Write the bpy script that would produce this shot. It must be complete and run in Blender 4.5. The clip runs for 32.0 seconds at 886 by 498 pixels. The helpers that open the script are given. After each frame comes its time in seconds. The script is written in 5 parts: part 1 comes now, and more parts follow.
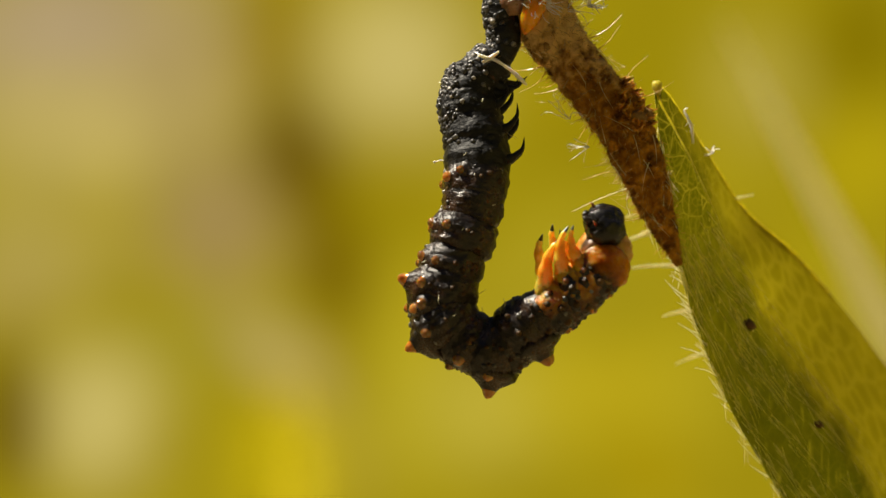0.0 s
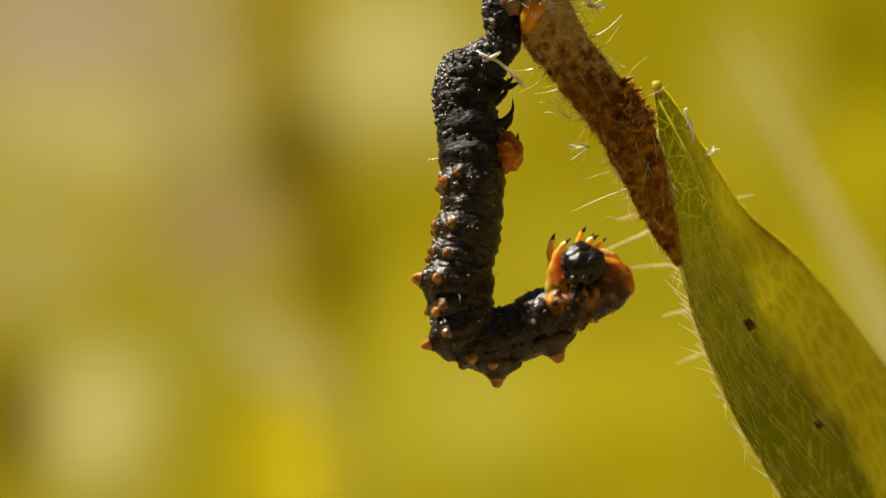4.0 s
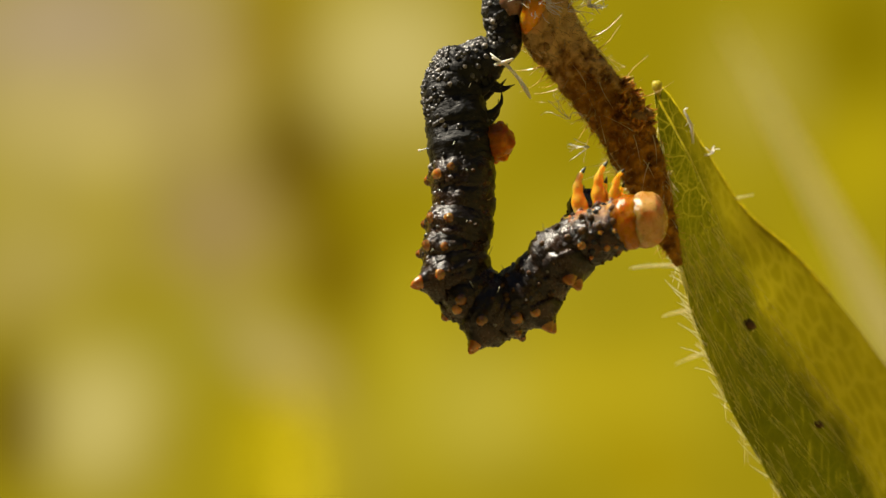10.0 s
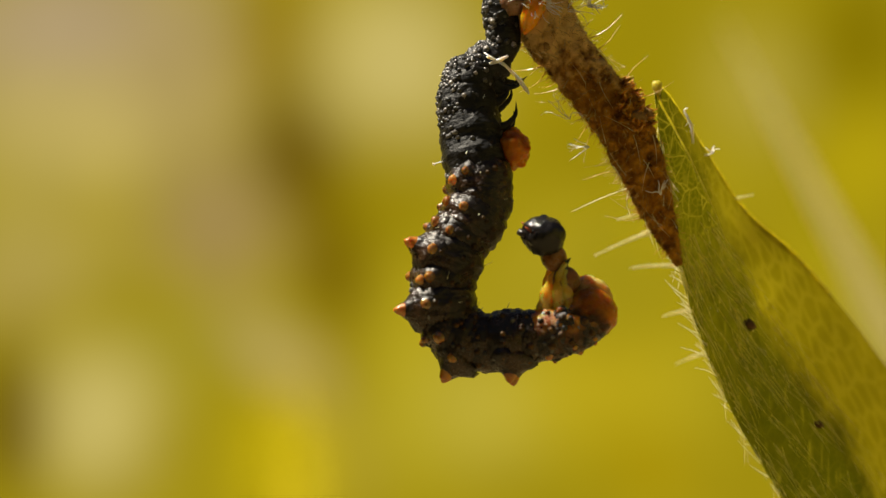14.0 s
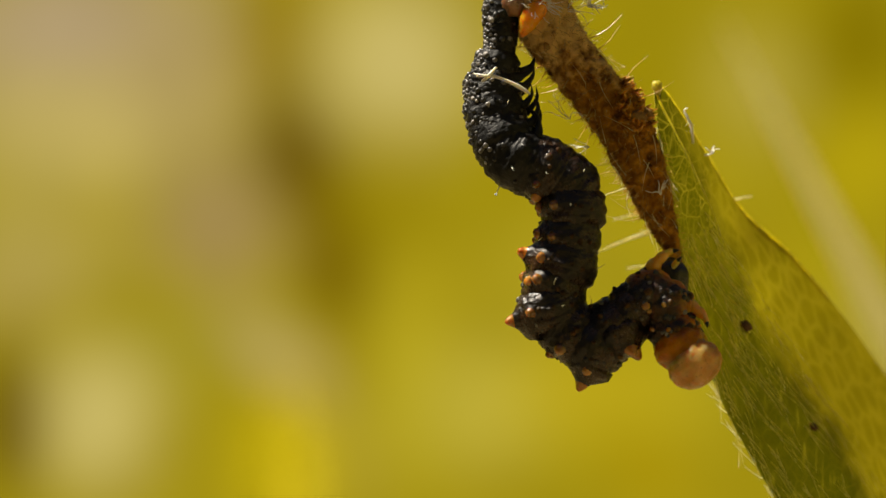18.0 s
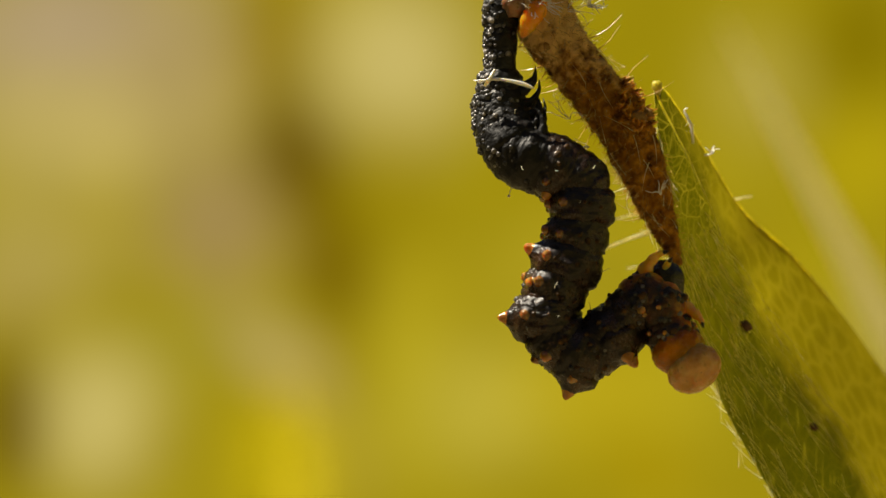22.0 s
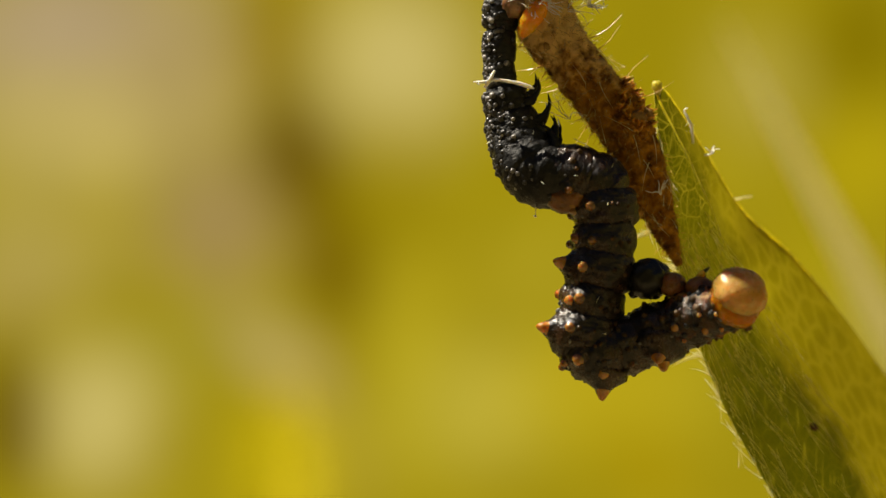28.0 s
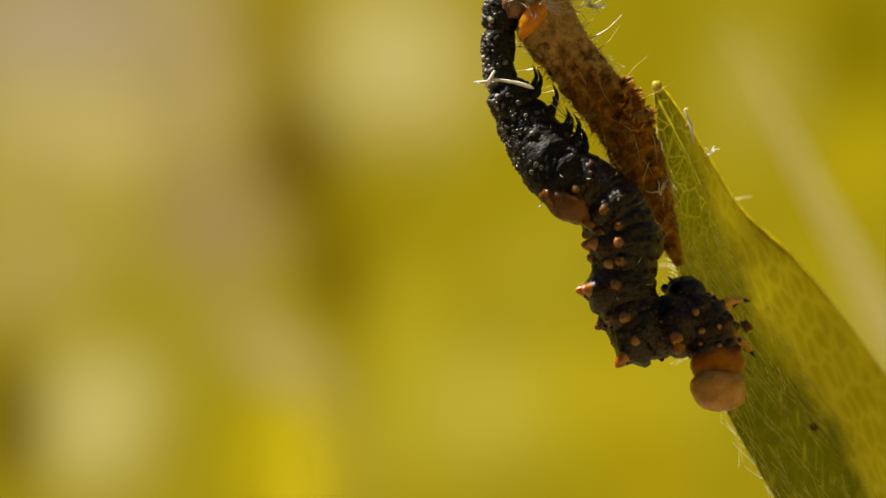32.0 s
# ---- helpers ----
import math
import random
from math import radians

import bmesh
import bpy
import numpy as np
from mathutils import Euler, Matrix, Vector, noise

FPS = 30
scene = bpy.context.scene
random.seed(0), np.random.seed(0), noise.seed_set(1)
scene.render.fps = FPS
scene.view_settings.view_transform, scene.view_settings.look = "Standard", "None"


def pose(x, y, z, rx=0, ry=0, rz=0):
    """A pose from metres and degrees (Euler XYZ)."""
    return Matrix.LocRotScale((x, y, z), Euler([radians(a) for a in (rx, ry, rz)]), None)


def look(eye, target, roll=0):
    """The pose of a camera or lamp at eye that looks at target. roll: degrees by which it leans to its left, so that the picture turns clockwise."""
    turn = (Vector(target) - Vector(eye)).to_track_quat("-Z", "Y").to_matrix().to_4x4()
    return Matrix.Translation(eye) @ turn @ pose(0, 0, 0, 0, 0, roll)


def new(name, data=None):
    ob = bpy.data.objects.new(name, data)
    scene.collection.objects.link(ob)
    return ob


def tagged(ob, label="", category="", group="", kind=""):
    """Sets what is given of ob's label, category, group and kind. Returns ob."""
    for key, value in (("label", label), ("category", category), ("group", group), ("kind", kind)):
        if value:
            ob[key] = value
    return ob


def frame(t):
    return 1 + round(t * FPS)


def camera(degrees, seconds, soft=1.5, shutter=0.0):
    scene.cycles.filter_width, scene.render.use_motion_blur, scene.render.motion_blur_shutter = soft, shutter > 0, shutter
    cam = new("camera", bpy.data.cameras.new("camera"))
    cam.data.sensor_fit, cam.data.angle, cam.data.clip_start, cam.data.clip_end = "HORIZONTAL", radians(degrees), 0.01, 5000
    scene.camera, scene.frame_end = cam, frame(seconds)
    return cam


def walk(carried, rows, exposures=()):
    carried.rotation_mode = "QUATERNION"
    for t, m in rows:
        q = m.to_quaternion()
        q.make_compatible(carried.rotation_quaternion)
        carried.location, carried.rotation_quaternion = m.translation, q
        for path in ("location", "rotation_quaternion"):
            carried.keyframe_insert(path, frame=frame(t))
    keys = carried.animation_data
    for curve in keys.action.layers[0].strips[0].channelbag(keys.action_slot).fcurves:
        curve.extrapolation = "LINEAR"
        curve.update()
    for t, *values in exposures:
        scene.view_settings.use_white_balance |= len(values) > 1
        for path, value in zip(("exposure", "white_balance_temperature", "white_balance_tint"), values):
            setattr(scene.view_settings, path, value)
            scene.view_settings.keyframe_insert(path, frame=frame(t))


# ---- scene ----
MM = 0.001

# camera on a stand, a hand's width from the twig
cam = camera(8.37, 32.0, soft=1.5)
cam.data.dof.use_dof = True
cam.data.dof.focus_distance = 0.1491
cam.data.dof.aperture_fstop = 92.0
EYE = pose(0, -0.15, 0, 90, 0, 0)
walk(cam, [(0.0, EYE), (32.0, EYE)])

# ---- light ----
SUN = Vector((-0.51, 0.145, 0.84)).normalized()
world = bpy.data.worlds.new("sky")
scene.world = world
world.use_nodes = True
wn = world.node_tree
sky = wn.nodes.new("ShaderNodeTexSky")
sky.sky_type = "NISHITA"
sky.sun_disc = False
sky.sun_elevation = math.asin(SUN.z)
sky.sun_rotation = math.atan2(SUN.x, SUN.y)
wn.links.new(sky.outputs[0], wn.nodes["Background"].inputs[0])
wn.nodes["Background"].inputs[1].default_value = 0.016
sun = new("sun", bpy.data.lights.new("sun", "SUN"))
sun.data.energy = 5.0
sun.data.angle = radians(0.5)
sun.data.color = (1.0, 0.90, 0.72)
scene.view_settings.exposure = 0.7
sun.matrix_world = look(SUN * 2, (0, 0, 0))


# ---- materials ----
def lin(r, g, b):
    def one(c):
        c /= 255
        return c / 12.92 if c <= 0.04045 else ((c + 0.055) / 1.055) ** 2.4
    return (one(r), one(g), one(b), 1.0)


class Mat:
    """A small builder for node materials."""

    def __init__(self, name, rough=0.5, **sockets):
        self.m = bpy.data.materials.new(name)
        self.m.use_nodes = True
        self.t = self.m.node_tree
        self.b = self.t.nodes["Principled BSDF"]
        self.b.inputs["Roughness"].default_value = rough
        for key, value in sockets.items():
            self.b.inputs[key.replace("_", " ")].default_value = value
        self.co = self.node("ShaderNodeTexCoord").outputs["Object"]

    def node(self, kind, vector_type="", operation="", data_type="", blend_type="", feature="", interpolation_type=""):
        n = self.t.nodes.new(kind)
        if vector_type:
            n.vector_type = vector_type
        if operation:
            n.operation = operation
        if data_type:
            n.data_type = data_type
        if blend_type:
            n.blend_type = blend_type
        if feature:
            n.feature = feature
        if interpolation_type:
            n.interpolation_type = interpolation_type
        return n

    def link(self, a, b):
        self.t.links.new(a, b)

    def stretch(self, sx, sy, sz):
        n = self.node("ShaderNodeMapping")
        n.inputs["Scale"].default_value = (sx, sy, sz)
        self.link(self.co, n.inputs["Vector"])
        return n.outputs[0]

    def noise(self, size_mm, detail=4.0, co=None, rough=0.55):
        n = self.node("ShaderNodeTexNoise")
        n.inputs["Scale"].default_value = 1.0 / (size_mm * MM)
        n.inputs["Detail"].default_value = detail
        n.inputs["Roughness"].default_value = rough
        self.link(co or self.co, n.inputs["Vector"])
        return n.outputs["Fac"]

    def cells(self, size_mm, feature="DISTANCE_TO_EDGE", co=None):
        n = self.node("ShaderNodeTexVoronoi", feature=feature)
        n.inputs["Scale"].default_value = 1.0 / (size_mm * MM)
        self.link(co or self.co, n.inputs["Vector"])
        return n.outputs["Distance"]

    def ramp(self, fac, *stops):
        n = self.node("ShaderNodeValToRGB")
        e = n.color_ramp.elements
        while len(e) < len(stops):
            e.new(0.5)
        for i, (p, c) in enumerate(stops):
            e[i].position, e[i].color = p, c
        self.link(fac, n.inputs[0])
        return n.outputs[0]

    def span(self, value, a, b, lo=0.0, hi=1.0, smooth=False):
        n = self.node("ShaderNodeMapRange", interpolation_type="SMOOTHSTEP" if smooth else "LINEAR")
        for i, v in enumerate((a, b, lo, hi)):
            n.inputs[i + 1].default_value = v
        self.link(value, n.inputs[0])
        return n.outputs[0]

    def mix(self, fac, a, b, how="MIX"):
        n = self.node("ShaderNodeMix", data_type="RGBA", blend_type=how)
        for i, v in ((0, fac), (6, a), (7, b)):
            if isinstance(v, (int, float, tuple)):
                n.inputs[i].default_value = v
            else:
                self.link(v, n.inputs[i])
        return n.outputs[2]

    def math(self, op, a, b):
        n = self.node("ShaderNodeMath", operation=op)
        for i, v in enumerate((a, b)):
            if isinstance(v, (int, float)):
                n.inputs[i].default_value = v
            else:
                self.link(v, n.inputs[i])
        return n.outputs[0]

    def colour(self, out):
        self.link(out, self.b.inputs["Base Color"])
        return self

    def bump(self, height, depth_mm, strength=1.0):
        n = self.node("ShaderNodeBump")
        n.inputs["Strength"].default_value = strength
        n.inputs["Distance"].default_value = depth_mm * MM
        self.link(height, n.inputs["Height"])
        old = self.b.inputs["Normal"]
        if old.is_linked:
            self.link(old.links[0].from_socket, n.inputs["Normal"])
        self.link(n.outputs[0], old)
        return self

    def glow_through(self, amount, tint):
        """Light that shines through thin matter."""
        tr = self.node("ShaderNodeBsdfTranslucent")
        if isinstance(tint, tuple):
            tr.inputs[0].default_value = tint
        else:
            self.link(tint, tr.inputs[0])
        mx = self.node("ShaderNodeMixShader")
        mx.inputs[0].default_value = amount
        self.link(self.b.outputs[0], mx.inputs[1])
        self.link(tr.outputs[0], mx.inputs[2])
        self.link(mx.outputs[0], self.t.nodes["Material Output"].inputs[0])
        return self


def skin_material(name, dark, warm, rough, gloss):
    """Dark satin skin, finely wrinkled across, with dull and greasy patches."""
    s = Mat(name, rough, Specular_IOR_Level=gloss)
    big, fine = s.noise(0.55, 3), s.noise(0.09, 4)
    c = s.mix(s.span(big, 0.42, 0.66), dark, warm)
    c = s.mix(s.span(fine, 0.6, 0.78), c, tuple(min(1, 2.2 * v) for v in warm[:3]) + (1,))
    s.colour(c)
    s.link(s.math("ADD", s.span(fine, 0.3, 0.7, rough - 0.06, rough + 0.12), s.span(big, 0.35, 0.65, 0.12, -0.08)), s.b.inputs["Roughness"])
    wrinkle = s.noise(0.2, 3, s.stretch(0.7, 0.7, 1.9))
    s.bump(wrinkle, 0.06, 0.8)
    s.bump(s.noise(0.13, 4), 0.05, 0.6)
    s.bump(s.noise(0.04, 2), 0.012, 0.5)
    return s.m


SKIN_BLACK = skin_material("black_skin", (0.005, 0.005, 0.005, 1), (0.016, 0.014, 0.012, 1), 0.42, 0.32)
SKIN_BROWN = skin_material("brown_black_skin", (0.009, 0.005, 0.003, 1), (0.046, 0.022, 0.009, 1), 0.27, 0.5)


def soft_skin(name, a, b, reach, rough=0.32, wet=0.5, radius=(1.0, 0.45, 0.1), dark_rear=False, weight=1.0):
    """Fleshy skin that lets light in, as far as reach millimetres."""
    s = Mat(name, rough, Specular_IOR_Level=wet)
    c = s.mix(s.span(s.noise(0.5, 3), 0.38, 0.66), a, b)
    c = s.mix(s.span(s.noise(0.12, 3), 0.58, 0.72, 0, 0.6), c, tuple(0.5 * v for v in a[:3]) + (1,))
    if dark_rear:
        axis = s.node("ShaderNodeSeparateXYZ")
        s.link(s.co, axis.inputs[0])
        rear = s.math("ADD", axis.outputs["Z"], s.math("MULTIPLY", s.math("SUBTRACT", s.noise(0.3, 4), 0.5), 0.0006))
        c = s.mix(s.span(rear, -0.00046, -0.00020, 1.0, 0.0, True), c, (0.055, 0.021, 0.004, 1))
    s.colour(c)
    s.b.inputs["Subsurface Weight"].default_value = weight
    s.b.inputs["Subsurface Radius"].default_value = radius
    s.b.inputs["Subsurface Scale"].default_value = reach * MM
    s.link(s.span(s.noise(0.18, 3), 0.35, 0.65, rough * 0.7, rough * 1.5), s.b.inputs["Roughness"])
    s.bump(s.noise(0.22, 4), 0.05, 0.7)
    s.bump(s.noise(0.05, 2), 0.01, 0.5)
    return s.m


ORANGE = soft_skin("orange_skin", (0.80, 0.26, 0.006, 1), (0.90, 0.40, 0.02, 1), 0.6, 0.22)
ORANGE_DARK = soft_skin("rusty_skin", (0.08, 0.028, 0.005, 1), (0.32, 0.125, 0.02, 1), 0.3, weight=0.8)
FLESH = soft_skin("orange_flesh", (0.30, 0.085, 0.003, 1), (0.70, 0.25, 0.004, 1), 0.8, 0.26, 0.28)
NECK = soft_skin("orange_neck_skin", (0.29, 0.088, 0.002, 1), (0.57, 0.21, 0.003, 1), 0.9, 0.24, 0.3, dark_rear=True)
PALE = soft_skin("pale_beige_skin", (0.46, 0.23, 0.045, 1), (0.72, 0.44, 0.145, 1), 0.8, 0.24, 0.4, (1.0, 0.5, 0.2))
LEG = soft_skin("amber_leg", (0.80, 0.38, 0.03, 1), (0.95, 0.60, 0.12, 1), 0.6, 0.13, 0.9, (1.0, 0.5, 0.15))
AMBER = soft_skin("amber_flesh", (0.70, 0.24, 0.006, 1), (0.92, 0.48, 0.05, 1), 0.7, 0.16, 0.8, (1.0, 0.45, 0.12))
WART = soft_skin("orange_wart", (0.15, 0.064, 0.011, 1), (0.56, 0.27, 0.055, 1), 0.3, 0.14, 0.8, weight=0.7)
SPIKE = soft_skin("amber_spike", (0.30, 0.115, 0.012, 1), (0.72, 0.36, 0.05, 1), 0.4, 0.16, 0.8, weight=0.7)
# small brown side and front warts, darkened to paint in the body's shade
DOT_SHADED = soft_skin("shaded_brown_wart", (0.03, 0.016, 0.006, 1), (0.15, 0.08, 0.026, 1), 0.15, 0.45, 0.2, weight=0.3)
TAILBROWN = soft_skin("brown_tail_skin", (0.20, 0.10, 0.05, 1), (0.45, 0.26, 0.15, 1), 0.3, 0.3, weight=0.6)
GLOSS = Mat("glossy_black_shell", 0.22, Specular_IOR_Level=0.5)
GLOSS.colour(GLOSS.mix(GLOSS.noise(0.2), (0.004, 0.004, 0.005, 1), (0.016, 0.013, 0.011, 1)))
GLOSS.bump(GLOSS.noise(0.22, 3), 0.05, 0.9).bump(GLOSS.noise(0.06, 3), 0.02, 0.8)
GLOSS = GLOSS.m
CLAW = Mat("dark_claw", 0.3)
CLAW.colour(CLAW.mix(CLAW.noise(0.15), (0.006, 0.005, 0.004, 1), (0.03, 0.018, 0.01, 1)))
CLAW = CLAW.m

def fibre_material(name, a, b):
    """A clear fibre: light that falls on one side comes out all round."""
    s = Mat(name, 0.3)
    s.colour(s.mix(s.noise(0.3), a, b))
    s.b.inputs["Subsurface Weight"].default_value = 1.0
    s.b.inputs["Subsurface Radius"].default_value = (1.0, 0.9, 0.7)
    s.b.inputs["Subsurface Scale"].default_value = 0.08 * MM
    return s.m


HAIR = fibre_material("pale_hair", (0.78, 0.66, 0.28, 1), (0.92, 0.86, 0.55, 1))
HAIR_BROWN = fibre_material("brown_hair", (0.26, 0.14, 0.025, 1), (0.58, 0.38, 0.10, 1))
FELT = fibre_material("rusty_felt", (0.24, 0.09, 0.006, 1), (0.46, 0.20, 0.02, 1))
LEAF_HAIR = fibre_material("straw_leaf_hair", (0.60, 0.48, 0.05, 1), (0.85, 0.72, 0.16, 1))
LINT = fibre_material("white_fibre", (0.78, 0.72, 0.64, 1), (0.94, 0.92, 0.88, 1))

BARK = Mat("dry_brown_stem", 0.75, Specular_IOR_Level=0.15)
fibre = BARK.noise(0.30, 5)
grit = BARK.noise(0.06, 5)
patchy = BARK.noise(0.7, 3)
bc = BARK.ramp(fibre, (0.34, (0.07, 0.022, 0.002, 1)), (0.50, (0.36, 0.135, 0.005, 1)), (0.68, (0.78, 0.36, 0.025, 1)))
bc = BARK.mix(BARK.span(patchy, 0.4, 0.65, 0.0, 0.45), bc, (0.42, 0.19, 0.012, 1))
bc = BARK.mix(BARK.span(grit, 0.62, 0.78, 0.0, 0.5), bc, (0.54, 0.34, 0.06, 1))
zsep = BARK.node("ShaderNodeSeparateXYZ")
BARK.link(BARK.co, zsep.inputs[0])
high = BARK.math("ADD", zsep.outputs["Z"], BARK.math("MULTIPLY", BARK.noise(0.5, 4), 0.0022))
bc = BARK.mix(BARK.span(BARK.math("ADD", high, BARK.math("MULTIPLY", BARK.noise(0.3, 3), 0.004)), 0.0069, 0.0086, 0.0, 0.8, True), bc, (0.90, 0.62, 0.25, 1))
BARK.colour(bc).bump(fibre, 0.20, 1.0).bump(grit, 0.06, 1.0)
BARK = BARK.m

SCALE = Mat("dry_scale", 0.5, Specular_IOR_Level=0.25)
SCALE.colour(SCALE.mix(SCALE.noise(0.15), (0.22, 0.11, 0.025, 1), (0.40, 0.24, 0.07, 1))).bump(SCALE.noise(0.08), 0.03)
SCALE = SCALE.m
FRAY = fibre_material("frayed_bark", (0.42, 0.16, 0.012, 1), (0.82, 0.42, 0.05, 1))
LEAF = Mat("green_leaf_blade", 0.6, Specular_IOR_Level=0.12)
warp = LEAF.node("ShaderNodeTexNoise")
warp.inputs["Scale"].default_value = 1.0 / (0.5 * MM)
LEAF.link(LEAF.co, warp.inputs["Vector"])
turn = LEAF.node("ShaderNodeMapping")
turn.inputs["Rotation"].default_value = (0, radians(-28), 0)
turn.inputs["Scale"].default_value = (1.0, 0.25, 0.60)
shift = LEAF.node("ShaderNodeVectorMath", operation="MULTIPLY_ADD")
shift.inputs[1].default_value = (0.00022, 0.00022, 0.00022)
LEAF.link(warp.outputs["Color"], shift.inputs[0])
LEAF.link(LEAF.co, shift.inputs[2])
LEAF.link(shift.outputs[0], turn.inputs["Vector"])
place = LEAF.node("ShaderNodeSeparateXYZ")
LEAF.link(LEAF.node("ShaderNodeTexCoord").outputs["UV"], place.inputs[0])
across = LEAF.math("ADD", place.outputs["Y"], LEAF.math("MULTIPLY", LEAF.math("SUBTRACT", LEAF.noise(1.2, 3), 0.5), 0.25))
far_half = LEAF.math("MULTIPLY", LEAF.span(across, 0.45, 0.68, 0.0, 1.0, True), LEAF.span(place.outputs["X"], 0.12, 0.38, 0.3, 1.0, True))
flat_co = LEAF.stretch(1.0, 0.15, 0.8)
net = LEAF.cells(0.30, co=turn.outputs[0])
net_fine = LEAF.cells(0.15, co=turn.outputs[0])
patches = LEAF.span(LEAF.noise(1.1, 2), 0.35, 0.65, 0.5, 1.0)
vein = LEAF.math("MULTIPLY", LEAF.span(net, 0.0, 0.055, 1.0, 0.0, True), patches)
vein_fine = LEAF.span(net_fine, 0.0, 0.10, 0.3, 0.0, True)
veins = LEAF.math("MAXIMUM", vein, vein_fine)
veins = LEAF.math("MULTIPLY", veins, LEAF.span(place.outputs["X"], 0.30, 0.52, 1.0, 0.25, True))
veins = LEAF.math("MULTIPLY", veins, LEAF.span(far_half, 0.0, 1.0, 1.0, 0.7))
flesh = LEAF.mix(LEAF.span(LEAF.noise(1.6, 3), 0.35, 0.68), (0.135, 0.130, 0.001, 1), (0.235, 0.210, 0.002, 1))
flesh = LEAF.mix(LEAF.span(LEAF.noise(0.2, 3), 0.4, 0.75, 0, 0.5), flesh, (0.090, 0.100, 0.002, 1))
yellow = LEAF.mix(LEAF.span(LEAF.noise(1.3, 3, flat_co), 0.3, 0.75), (0.42, 0.36, 0.003, 1), (0.58, 0.48, 0.006, 1))
yellow = LEAF.mix(LEAF.span(LEAF.cells(0.75, co=shift.outputs[0]), 0.0, 0.22, 0.38, 0.0, True), yellow, (0.86, 0.72, 0.03, 1))
flesh = LEAF.mix(LEAF.math("MULTIPLY", far_half, 0.85), flesh, yellow)
comb = LEAF.node("ShaderNodeMapping")
comb.inputs["Rotation"].default_value = (0, radians(-24), 0)
comb.inputs["Scale"].default_value = (1.0, 0.2, 0.09)
LEAF.link(LEAF.co, comb.inputs["Vector"])
strands = LEAF.math("MULTIPLY", LEAF.span(LEAF.noise(0.09, 2, comb.outputs[0]), 0.58, 0.72, 0.0, 0.5, True), LEAF.span(place.outputs["X"], 0.25, 0.45, 0.2, 1.0))
veins = LEAF.math("MAXIMUM", veins, LEAF.math("MULTIPLY", strands, LEAF.span(far_half, 0.0, 1.0, 1.0, 0.1)))
lower = LEAF.span(place.outputs["X"], 0.42, 0.72, 0.0, 0.6, True)
lower = LEAF.math("MULTIPLY", lower, LEAF.span(far_half, 0.0, 1.0, 1.25, 0.1))
flesh = LEAF.mix(lower, flesh, (0.072, 0.076, 0.001, 1))
upper = LEAF.span(place.outputs["X"], 0.10, 0.45, 0.25, 1.0, True)
flesh = LEAF.mix(upper, (0.060, 0.064, 0.001, 1), flesh)
lc = LEAF.mix(LEAF.math("MULTIPLY", veins, 0.5), flesh, (0.62, 0.51, 0.03, 1))
LEAF.colour(lc).bump(veins, 0.03, 0.6).bump(LEAF.noise(0.1, 4), 0.012, 0.6).glow_through(0.62, lc)
LEAF = LEAF.m
RIB = Mat("yellow_green_rib", 0.4)
RIB.colour(RIB.mix(RIB.noise(0.3), (0.40, 0.33, 0.02, 1), (0.58, 0.46, 0.07, 1)))
RIB.b.inputs["Subsurface Weight"].default_value = 1.0
RIB.b.inputs["Subsurface Radius"].default_value = (1.0, 0.9, 0.3)
RIB.b.inputs["Subsurface Scale"].default_value = 0.4 * MM
RIB = RIB.m

MARGIN = Mat("brownish_leaf_margin", 0.5)
MARGIN.colour(MARGIN.mix(MARGIN.span(MARGIN.noise(0.25), 0.4, 0.6), (0.28, 0.22, 0.006, 1), (0.46, 0.36, 0.014, 1)))
MARGIN.b.inputs["Subsurface Weight"].default_value = 1.0
MARGIN.b.inputs["Subsurface Radius"].default_value = (1.0, 0.9, 0.3)
MARGIN.b.inputs["Subsurface Scale"].default_value = 0.3 * MM
MARGIN = MARGIN.m
TIPGREEN = Mat("pale_leaf_tip", 0.35)
TIPGREEN.colour(TIPGREEN.mix(TIPGREEN.noise(0.4), (0.42, 0.38, 0.05, 1), (0.60, 0.54, 0.12, 1)))
TIPGREEN.b.inputs["Subsurface Weight"].default_value = 1.0
TIPGREEN.b.inputs["Subsurface Radius"].default_value = (1.0, 0.9, 0.3)
TIPGREEN.b.inputs["Subsurface Scale"].default_value = 0.4 * MM
TIPGREEN.glow_through(0.2, (0.85, 0.74, 0.2, 1))
TIPGREEN = TIPGREEN.m
SOIL = Mat("dark_speck", 0.8)
SOIL.colour(SOIL.mix(SOIL.noise(0.1), (0.06, 0.026, 0.006, 1), (0.20, 0.10, 0.03, 1))).bump(SOIL.noise(0.05), 0.02)
SOIL = SOIL.m
EARTH = Mat("dry_earth", 0.9)
EARTH.colour(EARTH.mix(EARTH.noise(9, 6), (0.10, 0.08, 0.03, 1), (0.26, 0.20, 0.09, 1)))
EARTH.bump(EARTH.noise(3, 6), 3)
EARTH = EARTH.m
STRAW = Mat("pale_straw", 0.7, Specular_IOR_Level=0.1)
STRAW.colour(STRAW.mix(STRAW.noise(2), (0.78, 0.70, 0.26, 1), (0.88, 0.80, 0.38, 1))).glow_through(0.45, (0.90, 0.82, 0.34, 1))
STRAW = STRAW.m
BLADE = Mat("yellow_green_blade", 0.7, Specular_IOR_Level=0.1)
BLADE.colour(BLADE.mix(BLADE.noise(3), (0.72, 0.60, 0.004, 1), (0.82, 0.69, 0.010, 1))).glow_through(0.45, (0.88, 0.74, 0.01, 1))
BLADE = BLADE.m

MEADOW = Mat("meadow_growth", 0.8)
MEADOW.colour(MEADOW.mix(MEADOW.noise(25, 5), (0.10, 0.10, 0.01, 1), (0.30, 0.25, 0.05, 1)))
MEADOW = MEADOW.m

